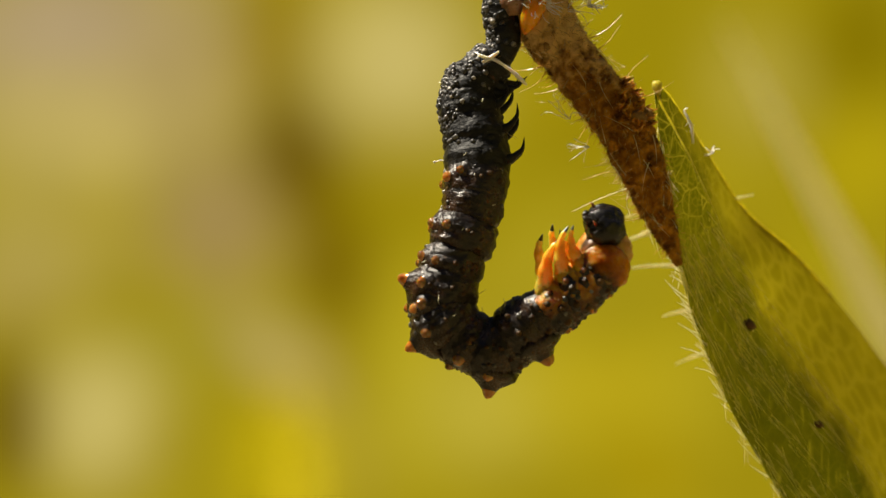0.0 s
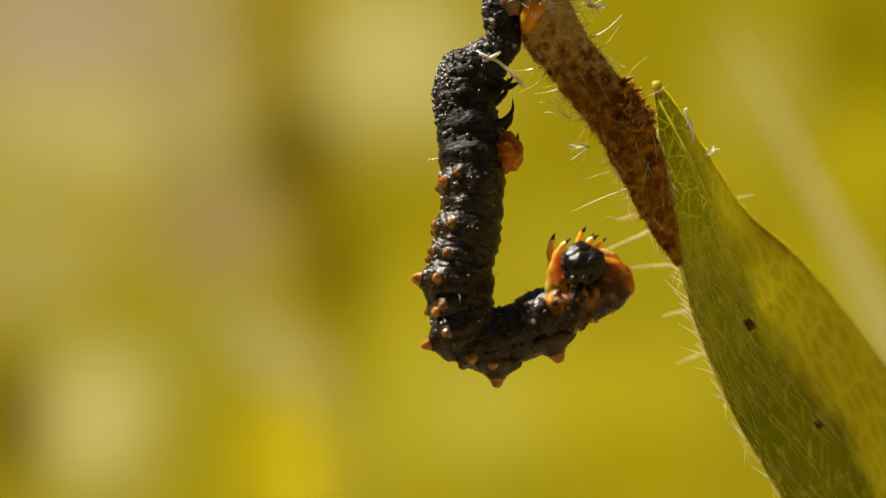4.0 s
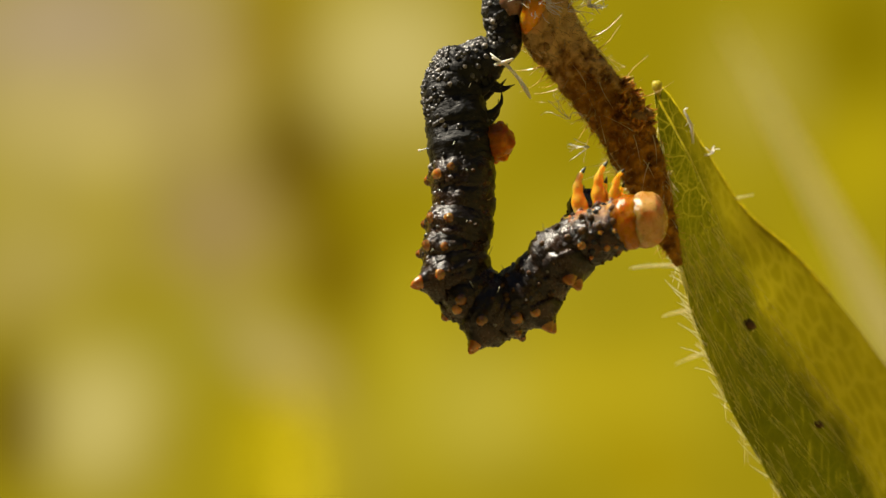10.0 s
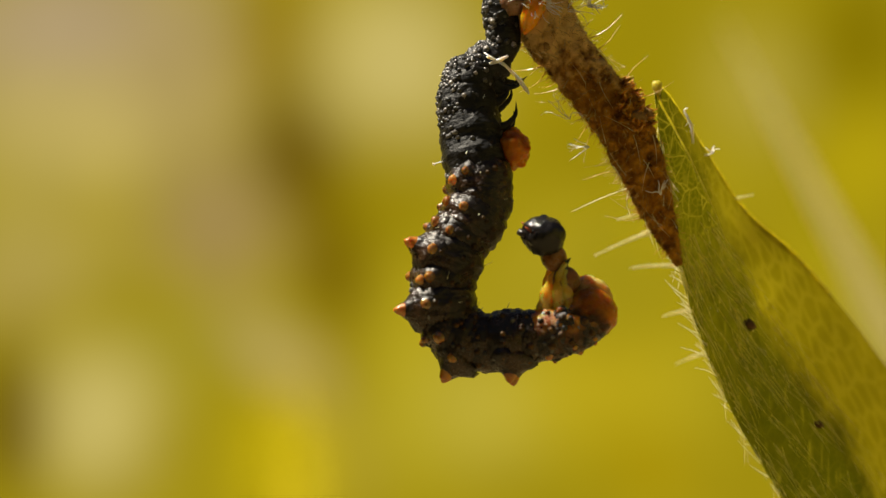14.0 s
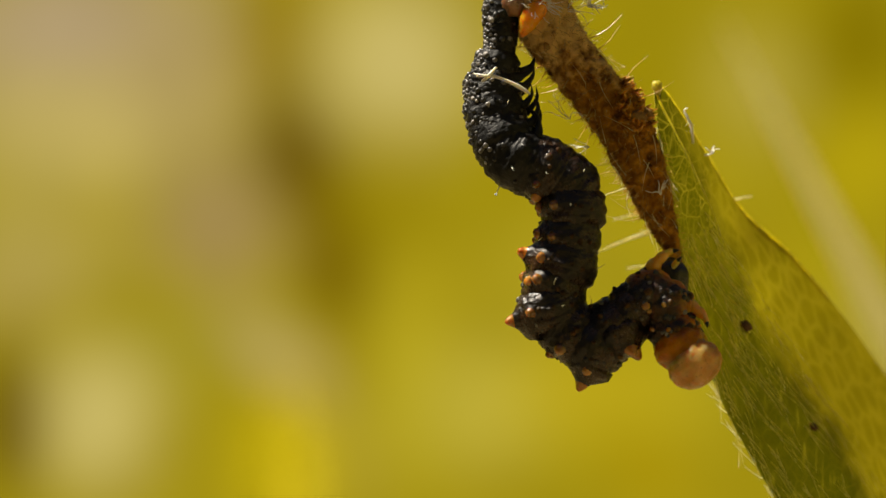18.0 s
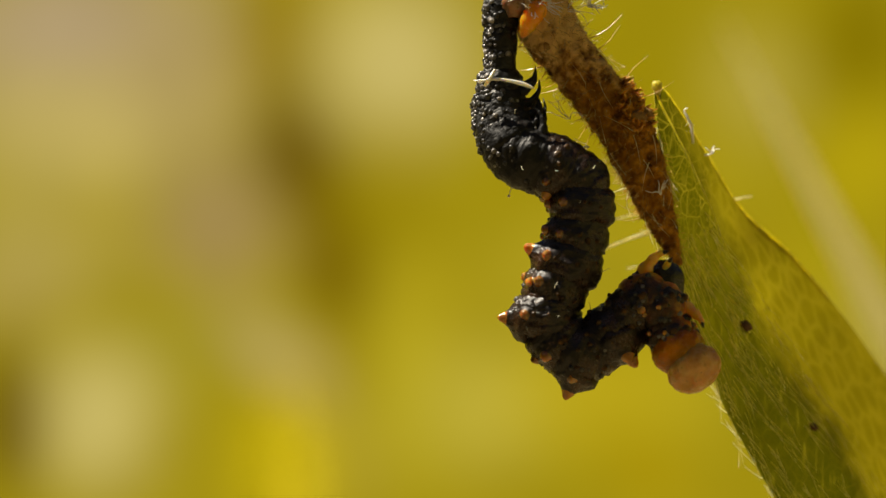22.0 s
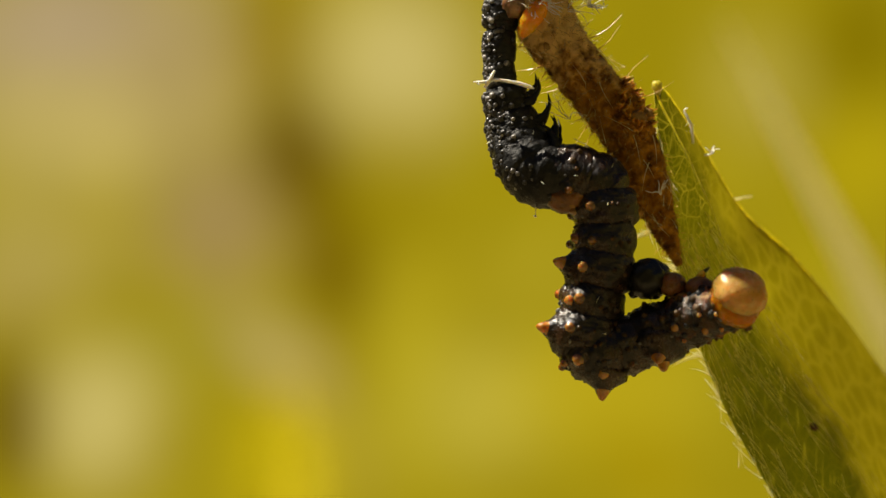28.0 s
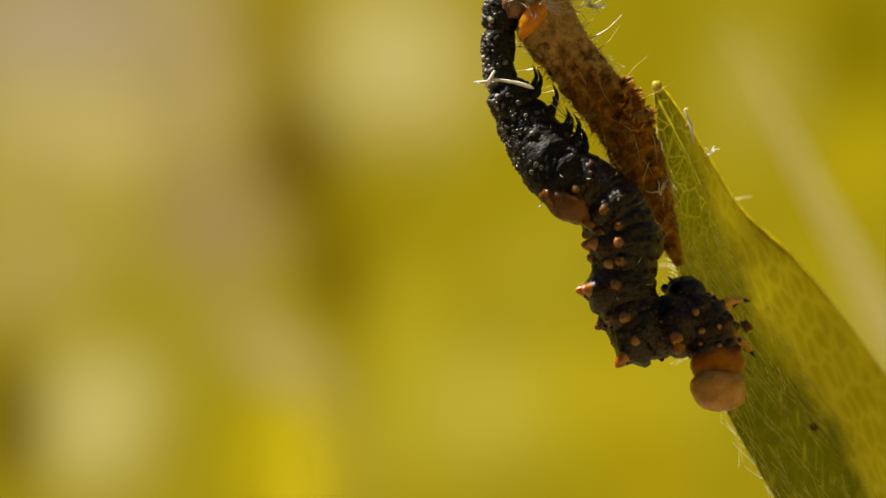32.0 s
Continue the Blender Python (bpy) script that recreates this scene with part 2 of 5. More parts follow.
# far meadow, self-lit: straw, green, light and shade painted as soft fields
FAR = Mat("far_meadow_glow")
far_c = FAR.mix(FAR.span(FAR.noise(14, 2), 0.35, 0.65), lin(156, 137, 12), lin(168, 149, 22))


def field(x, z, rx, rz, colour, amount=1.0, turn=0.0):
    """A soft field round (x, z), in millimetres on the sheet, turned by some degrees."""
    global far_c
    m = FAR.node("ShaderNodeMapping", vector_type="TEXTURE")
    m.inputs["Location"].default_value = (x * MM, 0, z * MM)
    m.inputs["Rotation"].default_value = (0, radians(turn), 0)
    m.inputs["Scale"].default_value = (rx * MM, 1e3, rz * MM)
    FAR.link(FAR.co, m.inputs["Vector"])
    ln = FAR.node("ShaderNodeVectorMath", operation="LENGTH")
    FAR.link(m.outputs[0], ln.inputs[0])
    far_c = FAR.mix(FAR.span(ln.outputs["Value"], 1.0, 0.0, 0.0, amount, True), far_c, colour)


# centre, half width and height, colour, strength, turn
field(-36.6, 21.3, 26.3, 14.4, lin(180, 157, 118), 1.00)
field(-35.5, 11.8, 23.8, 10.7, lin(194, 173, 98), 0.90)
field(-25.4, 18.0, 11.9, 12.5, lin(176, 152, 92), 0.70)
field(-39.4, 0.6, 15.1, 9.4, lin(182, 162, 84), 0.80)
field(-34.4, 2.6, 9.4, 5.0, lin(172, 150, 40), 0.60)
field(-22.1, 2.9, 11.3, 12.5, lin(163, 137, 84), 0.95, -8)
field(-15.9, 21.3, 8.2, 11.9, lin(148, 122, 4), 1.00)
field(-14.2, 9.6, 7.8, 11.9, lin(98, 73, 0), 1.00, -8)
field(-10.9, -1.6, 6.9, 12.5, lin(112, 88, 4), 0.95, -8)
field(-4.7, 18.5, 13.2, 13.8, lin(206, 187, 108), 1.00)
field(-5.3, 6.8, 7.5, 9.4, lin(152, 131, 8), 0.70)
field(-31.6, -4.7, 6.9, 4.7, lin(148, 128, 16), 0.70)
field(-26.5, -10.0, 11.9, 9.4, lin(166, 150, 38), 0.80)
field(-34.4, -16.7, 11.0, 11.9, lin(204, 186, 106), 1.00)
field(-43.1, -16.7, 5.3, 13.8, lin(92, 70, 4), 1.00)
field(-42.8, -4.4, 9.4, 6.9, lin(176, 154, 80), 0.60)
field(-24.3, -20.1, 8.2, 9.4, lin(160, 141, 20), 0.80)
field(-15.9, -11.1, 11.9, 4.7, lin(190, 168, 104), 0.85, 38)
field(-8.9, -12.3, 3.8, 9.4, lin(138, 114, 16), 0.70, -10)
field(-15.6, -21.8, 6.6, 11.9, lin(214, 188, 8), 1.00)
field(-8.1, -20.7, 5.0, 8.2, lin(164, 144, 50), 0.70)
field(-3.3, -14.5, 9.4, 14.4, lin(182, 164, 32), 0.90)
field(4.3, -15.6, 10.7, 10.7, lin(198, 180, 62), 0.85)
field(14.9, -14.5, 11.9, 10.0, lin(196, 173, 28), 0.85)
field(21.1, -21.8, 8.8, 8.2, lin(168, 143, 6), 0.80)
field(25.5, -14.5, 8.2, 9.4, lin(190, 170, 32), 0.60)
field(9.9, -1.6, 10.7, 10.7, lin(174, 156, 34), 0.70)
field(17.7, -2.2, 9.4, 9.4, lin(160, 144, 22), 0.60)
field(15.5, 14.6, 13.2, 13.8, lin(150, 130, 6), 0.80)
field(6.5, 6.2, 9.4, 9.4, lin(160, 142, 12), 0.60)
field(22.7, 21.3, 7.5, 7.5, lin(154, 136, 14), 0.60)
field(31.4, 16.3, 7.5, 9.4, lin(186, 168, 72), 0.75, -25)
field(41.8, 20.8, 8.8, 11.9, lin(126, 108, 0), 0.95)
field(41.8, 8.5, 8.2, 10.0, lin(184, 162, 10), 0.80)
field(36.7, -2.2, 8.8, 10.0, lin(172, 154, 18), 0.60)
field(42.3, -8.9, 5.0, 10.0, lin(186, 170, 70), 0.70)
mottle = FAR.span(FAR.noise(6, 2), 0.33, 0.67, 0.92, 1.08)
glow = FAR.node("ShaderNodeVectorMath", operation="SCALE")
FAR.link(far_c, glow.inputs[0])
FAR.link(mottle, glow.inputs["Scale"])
# emission carries the painted daylight; sun and sky do not light the sheet
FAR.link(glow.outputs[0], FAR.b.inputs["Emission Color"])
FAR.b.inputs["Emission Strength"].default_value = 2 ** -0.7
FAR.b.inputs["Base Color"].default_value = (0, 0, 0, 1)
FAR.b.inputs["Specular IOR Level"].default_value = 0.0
FAR = FAR.m


# ---- mesh helpers (all in millimetres) ----
def part(name, bm, material, parent=None, label="", smooth=True):
    """Links a bmesh as one mesh object, under a thing or a part."""
    me = bpy.data.meshes.new(name)
    bm.to_mesh(me)
    bm.free()
    return mesh_part(name, me, material, parent, label, smooth)


def mesh_part(name, me, material, parent=None, label="", smooth=True):
    if not me.materials:
        for m in material if isinstance(material, (list, tuple)) else [material]:
            me.materials.append(m)
        if smooth:
            me.polygons.foreach_set("use_smooth", [True] * len(me.polygons))
    ob = new(name, me)
    if parent:
        ob.parent = parent
    if label:
        tagged(ob, label)
    return ob


def rings_to_bm(bm, rings, close=True, slots=None):
    """Skins a list of vertex rings (millimetres)."""
    vs = [[bm.verts.new(Vector(p) * MM) for p in r] for r in rings]
    n = len(rings[0])
    for i in range(len(vs) - 1):
        for j in range(n):
            f = bm.faces.new((vs[i][j], vs[i][(j + 1) % n], vs[i + 1][(j + 1) % n], vs[i + 1][j]))
            if slots:
                f.material_index = slots[i]
    if close:
        bm.faces.new(list(reversed(vs[0])))
        f = bm.faces.new(vs[-1])
        if slots:
            f.material_index = slots[-1]
    return bm


def frames_along(pts):
    """Tangents and stable normals along a line of points."""
    pts = [Vector(p) for p in pts]
    out, side = [], None
    for i, p in enumerate(pts):
        tan = (pts[min(i + 1, len(pts) - 1)] - pts[max(i - 1, 0)]).normalized()
        if side is None:
            side = tan.orthogonal().normalized()
        side = (side - tan * side.dot(tan)).normalized()
        out.append((p, tan, side, tan.cross(side)))
    return out


def tube(bm, pts, radii, sides=6, rough=0.0, grain=0.3, slots=None):
    rings = []
    for (p, tan, a, b), r in zip(frames_along(pts), radii):
        ring = []
        for j in range(sides):
            w = 2 * math.pi * j / sides
            d = a * math.cos(w) + b * math.sin(w)
            q = p + d * r
            if rough:
                q += d * r * rough * (noise.noise(q / grain) + 0.5 * noise.noise(q / (grain * 0.35)))
            ring.append(q)
        rings.append(ring)
    return rings_to_bm(bm, rings, slots=slots)


def curve_points(ctrl, n):
    """n points on a smooth line through ctrl (any dimension)."""
    c = [Vector(p) for p in ctrl]
    c = [2 * c[0] - c[1]] + c + [2 * c[-1] - c[-2]]
    out, m = [], len(c) - 3
    for i in range(n):
        u = m * i / (n - 1)
        k = min(int(u), m - 1)
        out.append(catmull(c[k], c[k + 1], c[k + 2], c[k + 3], u - k))
    return out


def catmull(a, b, c, d, u):
    return 0.5 * ((2 * b) + (c - a) * u + (2 * a - 5 * b + 4 * c - d) * u * u + (3 * b - a - 3 * c + d) * u ** 3)


def ball(bm, centre, r, sx=1.0, sy=1.0, sz=1.0, rough=0.0, seg=14):
    rings = []
    centre = Vector(centre)
    for i in range(1, seg):
        th = math.pi * i / seg
        ring = []
        for j in range(seg + 4):
            w = 2 * math.pi * j / (seg + 4)
            d = Vector((math.sin(th) * math.cos(w), math.sin(th) * math.sin(w), math.cos(th)))
            k = 1 + rough * noise.noise(d * 2.3 + centre * 3)
            ring.append(centre + Vector((d.x * sx, d.y * sy, d.z * sz)) * r * k)
        rings.append(ring)
    return rings_to_bm(bm, [list(reversed(r)) for r in rings])


# ---- the place round it ----
def build_surroundings():
    bm = bmesh.new()
    bmesh.ops.create_grid(bm, x_segments=40, y_segments=40, size=40.0)
    for v in bm.verts:
        v.co.z = 0.003 * noise.noise(v.co * 0.7)
    ground = part("ground", bm, EARTH)
    ground.location = (0, 0, -0.124)
    tagged(ground, "dry brown earth under the plants", "ground", kind="structure")
    bm = bmesh.new()
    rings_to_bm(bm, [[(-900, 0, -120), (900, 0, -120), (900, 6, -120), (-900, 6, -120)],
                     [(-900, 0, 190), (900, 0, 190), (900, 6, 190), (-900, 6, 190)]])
    # upright sheet that shines with its own painted daylight
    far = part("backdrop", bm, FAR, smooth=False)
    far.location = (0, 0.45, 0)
    bm = bmesh.new()
    rings = []
    for z in (-122, 330):
        ring = []
        for i in range(49):
            w = radians(150 + 240 * i / 48)
            ring.append((620 * math.cos(w), 620 * math.sin(w), z))
        ring += [(x * 1.02, y * 1.02, z) for x, y, z in reversed(ring)]
        rings.append(ring)
    rings_to_bm(bm, rings)
    hedge = part("hedge", bm, MEADOW, smooth=False)
    tagged(hedge, "dense yellow green growth all round", "backdrop", kind="structure")
    tagged(far, "self-lit backdrop painted as a blurred far meadow in straw, olive and yellow green", "backdrop", kind="structure")


def meadow_grass(tip, lean, width, material, label):
    """A channelled blade that leans back from the ground; tip in millimetres, lean is x and y per millimetre of height."""
    tip = Vector(tip)
    thing = new("meadow_grass")
    base = tip + Vector((-lean[0], -lean[1], -1)) * (tip.z + 124)
    thing.location = base * MM
    tagged(thing, label, "grass", group="grass behind the leaf")
    rows, line = [], []
    for i in range(31):
        u = i / 30
        p = base.lerp(tip, u) - base
        w = width * min(1.0, 3.2 * (1 - u) ** 0.7) * (0.6 + 0.4 * min(1, u * 3)) + 0.02
        dip = Vector((0, 0.25 * w, -0.1 * w))
        rows.append([p + Vector((-w, 0, 0)), p + Vector((-0.5 * w, 0, 0)) + dip * 0.6, p + dip, p + Vector((0.5 * w, 0, 0)) + dip * 0.6, p + Vector((w, 0, 0))])
        line.append(p + dip * 1.1)
    bm = bmesh.new()
    grid = [[bm.verts.new(q * MM) for q in r] for r in rows]
    for i in range(30):
        for j in range(4):
            bm.faces.new((grid[i][j], grid[i][j + 1], grid[i + 1][j + 1], grid[i + 1][j]))
    part("blade", bm, material, thing)
    part("midrib", tube(bmesh.new(), line, [0.10 * width * (1.05 - i / 30) for i in range(31)], 6), material, thing)
    return thing


# ---- stem and leaf ----
STEM = [(1.063, -0.200, 8.543), (1.974, 0.000, 7.014), (2.562, 0.000, 5.572), (3.444, 0.000, 4.340), (4.340, 0.000, 3.262), (4.889, 0.100, 2.115), (5.310, 0.500, 0.997), (5.882, 0.780, -0.408)]
STEM_R = [0.74, 0.76, 0.73, 0.66, 0.66, 0.57, 0.42, 0.08]


def hair_mesh(name, length, thick, droop, seed):
    """A fine hair from the origin along +x that droops towards -z."""
    rng = random.Random(seed)
    pts = []
    kink = rng.uniform(-0.12, 0.12)
    for i in range(7):
        u = i / 6
        pts.append((length * u, length * kink * math.sin(u * 4), -droop * length * u * u))
    bm = tube(bmesh.new(), pts, [thick * (1 - 0.85 * i / 6) for i in range(7)], 5)
    me = bpy.data.meshes.new(name)
    bm.to_mesh(me)
    bm.free()
    return me


def aim(origin, way, spin=0.0):
    """A pose at origin (mm) whose x axis follows way."""
    m = Vector(way).to_track_quat("X", "Z").to_matrix().to_4x4()
    return Matrix.Translation(Vector(origin) * MM) @ m @ Matrix.Rotation(spin, 4, "X")


def build_stem():
    thing = new("twig")
    tagged(thing, "dry brown hairy twig with a frayed knot", "twig")
    pts = curve_points(STEM, 90)
    rad = [v.x for v in curve_points([(r, 0, 0) for r in STEM_R], 90)]
    knot = Vector((4.704, 0.000, 3.304))
    for i, p in enumerate(pts):
        rad[i] *= 1 + 0.10 * math.exp(-((p - knot).length / 0.5) ** 2) + 0.05 * noise.noise(p * 1.1)
    bm = tube(bmesh.new(), curve_points(STEM, 260), [rad[min(89, int(q * 89 / 259))] for q in range(260)], 64, 0.13, 0.22)
    part("stem_body", bm, BARK, thing)
    top = Vector(STEM[0])
    arch = curve_points([top + Vector((0.1, 0, -0.15)), (0.3, 0, 13), (3, 4, 19), (14, 16, 22), (30, 30, 8), (36, 36, -45), (37, 38, -125)], 70)
    part("stalk", tube(bmesh.new(), arch, [0.72 + 0.008 * i for i in range(70)], 20, 0.12, 0.4), BARK, thing, "bent brown stalk rooted in the earth")
    rng = random.Random(4)
    fr = frames_along(pts)
    short = [hair_mesh("hair", rng.uniform(0.2, 0.5), 0.011, rng.uniform(0.0, 0.4), s) for s in range(5)]
    long = [hair_mesh("hair", rng.uniform(0.8, 1.3), 0.014, rng.uniform(0.1, 0.4), 20 + s) for s in range(3)]
    for me in short + long:
        me.materials.append(HAIR_BROWN)
    flat = [hair_mesh("hair", rng.uniform(0.4, 0.9), 0.010, rng.uniform(-0.1, 0.2), 40 + s) for s in range(4)]
    for me in flat:
        me.materials.append(HAIR)
    for i in range(360):
        k = rng.randrange(20, 78)
        p, tan, a, b = fr[k]
        w = rng.uniform(0, 2 * math.pi)
        d = a * math.cos(w) + b * math.sin(w)
        if p.z < 3.4 and d.x > 0.1:
            continue
        way = d + tan * rng.uniform(-0.5, 0.5) + Vector((0, 0, -0.1))
        me = rng.choice(short if rng.random() < 0.85 else long)
        h = mesh_part("hair", me, HAIR_BROWN, thing)
        h.matrix_basis = aim(p + d * rad[k] * 0.93, way, rng.uniform(0, 6))
    for place, size, way in (((4.825, -0.600, 3.277), 0.22, 20), ((5.082, -0.400, 3.323), 0.17, 60), ((2.579, -0.620, 5.005), 0.12, 40), ((3.681, -0.620, 4.364), 0.13, -20), ((2.803, -0.600, 5.592), 0.10, 0)):
        ob = part("bud_scale", ball(bmesh.new(), (0, 0, 0), size, 1.0, 0.4, 0.62, 0.35), SCALE, thing, "pale dry bud scale")
        ob.matrix_basis = Matrix.Translation(Vector(place) * MM) @ Matrix.Rotation(radians(way), 4, "Y")
    # felt of tiny hairs
    fine = bmesh.new()
    for i in range(1700):
        k = rng.randrange(20, 87)
        p, tan, a, b = fr[k]
        w = rng.uniform(0, 2 * math.pi)
        d = a * math.cos(w) + b * math.sin(w)
        q = p + d * rad[k] * 0.95
        e = d + tan * rng.uniform(-1, 1) + Vector((rng.uniform(-0.4, 0.4), 0, rng.uniform(-0.4, 0.4)))
        L = rng.uniform(0.05, 0.22)
        tube(fine, [q, q + e * L * 0.6, q + e * L + Vector((0, 0, -0.03))], [0.009, 0.007, 0.003], 4)
    tagged(part("felt", fine, FELT, thing, "felt of tiny brown hairs"), kind="stuff")
    for i in range(75):
        k = rng.randrange(20, 84)
        p, tan, a, b = fr[k]
        w = rng.uniform(0, 2 * math.pi)
        d = a * math.cos(w) + b * math.sin(w)
        h = mesh_part("hair", rng.choice(flat), HAIR, thing)
        h.matrix_basis = aim(p + d * rad[k] * 1.03, tan * rng.choice((-1, 1)) + d.cross(tan) * rng.uniform(-1, 1) + d * 0.12, rng.uniform(0, 6))
    # frayed bark flakes round the knot
    frayed = Vector((0.8, -0.45, 0.45)).normalized()
    for i in range(110):
        w = rng.uniform(0, 2 * math.pi)
        k = min(range(90), key=lambda q: (pts[q] - knot).length) + rng.randrange(-7, 5)
        p, tan, a, b = fr[k]
        d = ((a * math.cos(w) + b * math.sin(w)) * 0.75 + frayed).normalized()
        bm = bmesh.new()
        L = rng.uniform(0.12, 0.34)
        tube(bm, [(0, 0, 0), (L * 0.5, 0.02, 0.03), (L, rng.uniform(-0.08, 0.08), rng.uniform(-0.05, 0.1))], [0.055, 0.042, 0.010], 5, 0.3, 0.1)
        f = part("bark_flake", bm, FRAY if i % 4 else BARK, thing)
        f.matrix_basis = aim(p + d * rad[k] * 0.95, d + tan * rng.uniform(-0.8, 0.8), rng.uniform(0, 6))
    return thing


TIP = Vector((5.303, 0.700, 4.093))


def leaf_point(u, v):
    """u runs from the tip (0) to the base (1), v across from the near margin (0) to the far one (1); millimetres."""
    k = min(int(u * 200), 199)
    a = LEAF_A[k].lerp(LEAF_A[k + 1], u * 200 - k)
    b = LEAF_B[k].lerp(LEAF_B[k + 1], u * 200 - k)
    p = a.lerp(b, v)
    m = midrib(u)
    g = 0.36 * v if v < m else 0.36 * m + (1 - 0.36 * m) * ((v - m) / (1 - m)) ** 1.15
    p.y = a.y + (b.y - a.y) * g
    p.y += 0.015 * noise.noise(Vector((u * 26, v * 3, 0))) + 0.012 * noise.noise(Vector((u * 80, v * 9, 2)))
    return p


def midrib(u):
    """How far across the blade its midrib runs."""
    ctrl = ((0.0, 0.35), (0.03, 0.38), (0.165, 0.65), (0.24, 0.70), (0.36, 0.67), (0.45, 0.57), (0.535, 0.46), (0.635, 0.42), (1.0, 0.42))
    for (u0, m0), (u1, m1) in zip(ctrl, ctrl[1:]):
        if u <= u1:
            return m0 + (m1 - m0) * (u - u0) / (u1 - u0)
    return 0.42


LEAF_A = curve_points([(5.232, 0.700, 4.065), (5.378, 0.850, 2.830), (5.607, 0.950, 1.141), (5.905, 1.000, -0.550), (6.459, 1.100, -2.313), (7.216, 1.300, -4.081), (8.515, 1.800, -6.291), (10.653, 3.000, -9.696), (13.251, 5.000, -14.163)], 201)
LEAF_B = curve_points([(5.345, 0.700, 4.149), (5.637, 1.000, 3.847), (6.042, 1.600, 3.311), (6.821, 2.900, 2.212), (7.685, 4.200, 1.022), (8.940, 6.000, 0.015), (10.078, 7.400, -1.161), (11.265, 8.600, -2.576), (12.932, 10.000, -4.988), (14.276, 10.000, -8.945), (13.862, 7.000, -14.492)], 201)


def build_leaf():
    thing = new("leaf")
    thing.location = TIP * MM
    tagged(thing, "folded hairy green leaf with a fine net of veins", "leaf")
    nu, nv = 170, 44
    front = [[leaf_point(i / nu, j / nv) - TIP for j in range(nv + 1)] for i in range(nu + 1)]
    bm = bmesh.new()
    grid = [[bm.verts.new(p * MM) for p in r] for r in front]
    for i in range(nu):
        for j in range(nv):
            bm.faces.new((grid[i][j], grid[i + 1][j], grid[i + 1][j + 1], grid[i][j + 1]))
    flat = bm.loops.layers.uv.new("blade")
    where = {grid[i][j]: (i / nu, 0.5 + j / nv - midrib(i / nu)) for i in range(nu + 1) for j in range(nv + 1)}
    for f in bm.faces:
        for corner in f.loops:
            corner[flat].uv = where[corner.vert]
    part("blade", bm, LEAF, thing)

    def margin(v, u1, r0, r1):
        pts = [leaf_point(u1 * i / 40, v) - TIP for i in range(41)]
        part("margin", tube(bmesh.new(), pts, [r0 + (r1 - r0) * i / 40 for i in range(41)], 7), MARGIN, thing)
    margin(0.002, 0.98, 0.005, 0.005)
    margin(0.995, 0.6, 0.018, 0.034)
    rng = random.Random(9)
    pts = [leaf_point(0.03 + 0.46 * i / 40, midrib(0.03 + 0.46 * i / 40)) - TIP + Vector((0, -0.02, 0)) for i in range(41)]
    part("midrib", tube(bmesh.new(), pts, [0.034 * (1 - 0.7 * i / 41) for i in range(41)], 7), RIB, thing, "pale yellow midrib")
    bm = tube(bmesh.new(), curve_points([(7.6, 5, -17.0), (9.5, 5.5, -24), (9, 4, -70), (8, 4, -128.5)], 24), [0.6] * 24, 12)
    part("petiole", bm, RIB, thing)
    tip_line = [(0.02, 0, 0.10), (0.02, 0, 0.095), (0.02, 0, 0.08), (0.02, 0, 0.05), (0.02, 0, 0.0), (0.03, 0.01, -0.07), (0.045, 0.04, -0.16), (0.06, 0.09, -0.26)]
    part("leaf_tip", tube(bmesh.new(), tip_line, [0.025, 0.06, 0.095, 0.122, 0.132, 0.122, 0.10, 0.05], 16, 0.06, 0.2), TIPGREEN, thing, "thick pale yellow tip of the leaf")
    # margin hairs
    kinds = [hair_mesh("hair", rng.uniform(0.35, 0.85), 0.012, rng.uniform(-0.25, 0.25), 60 + s) for s in range(6)]
    for me in kinds:
        me.materials.append(HAIR)
    for i in range(66):
        u = rng.uniform(0.3, 0.76)
        p = leaf_point(u, rng.choice((0.0, 0.0, 0.01, 0.03))) - TIP
        way = Vector((-0.85 + rng.uniform(-0.3, 0.3), rng.uniform(-0.3, 0.3), rng.uniform(0.4, 1.1)))
        h = mesh_part("hair", rng.choice(kinds), HAIR, thing)
        h.matrix_basis = aim(p, way, rng.uniform(0, 6))
    # hairs lying on the near half
    lying = [hair_mesh("hair", rng.uniform(0.5, 1.3), 0.011, rng.uniform(-0.05, 0.12), 80 + s) for s in range(9)]
    for me in lying:
        me.materials.append(LEAF_HAIR)
    for i in range(290):
        u, v = rng.uniform(0.34, 0.82), 0.6 * rng.random() ** 1.3
        p = leaf_point(u, v) - TIP + Vector((0, -0.06, 0))
        way = leaf_point(min(1, u + 0.03), v) - TIP - p
        h = mesh_part("hair", rng.choice(lying), HAIR, thing)
        h.matrix_basis = aim(p, way.normalized() + Vector((rng.uniform(-0.3, 0.3), -0.10, rng.uniform(-0.2, 0.2))), 0)
    # strands along the margin, where it meets the twig
    for i in range(16):
        u = rng.uniform(0.10, 0.34)
        p = leaf_point(u, 0.0) - TIP + Vector((rng.uniform(-0.08, 0.1), -0.05, 0))
        way = leaf_point(u + 0.03, 0) - TIP - p
        h = mesh_part("hair", rng.choice(kinds), HAIR, thing)
        h.matrix_basis = aim(p, way.normalized() + Vector((rng.uniform(-0.25, 0.2), -0.1, 0)), rng.uniform(0, 6))
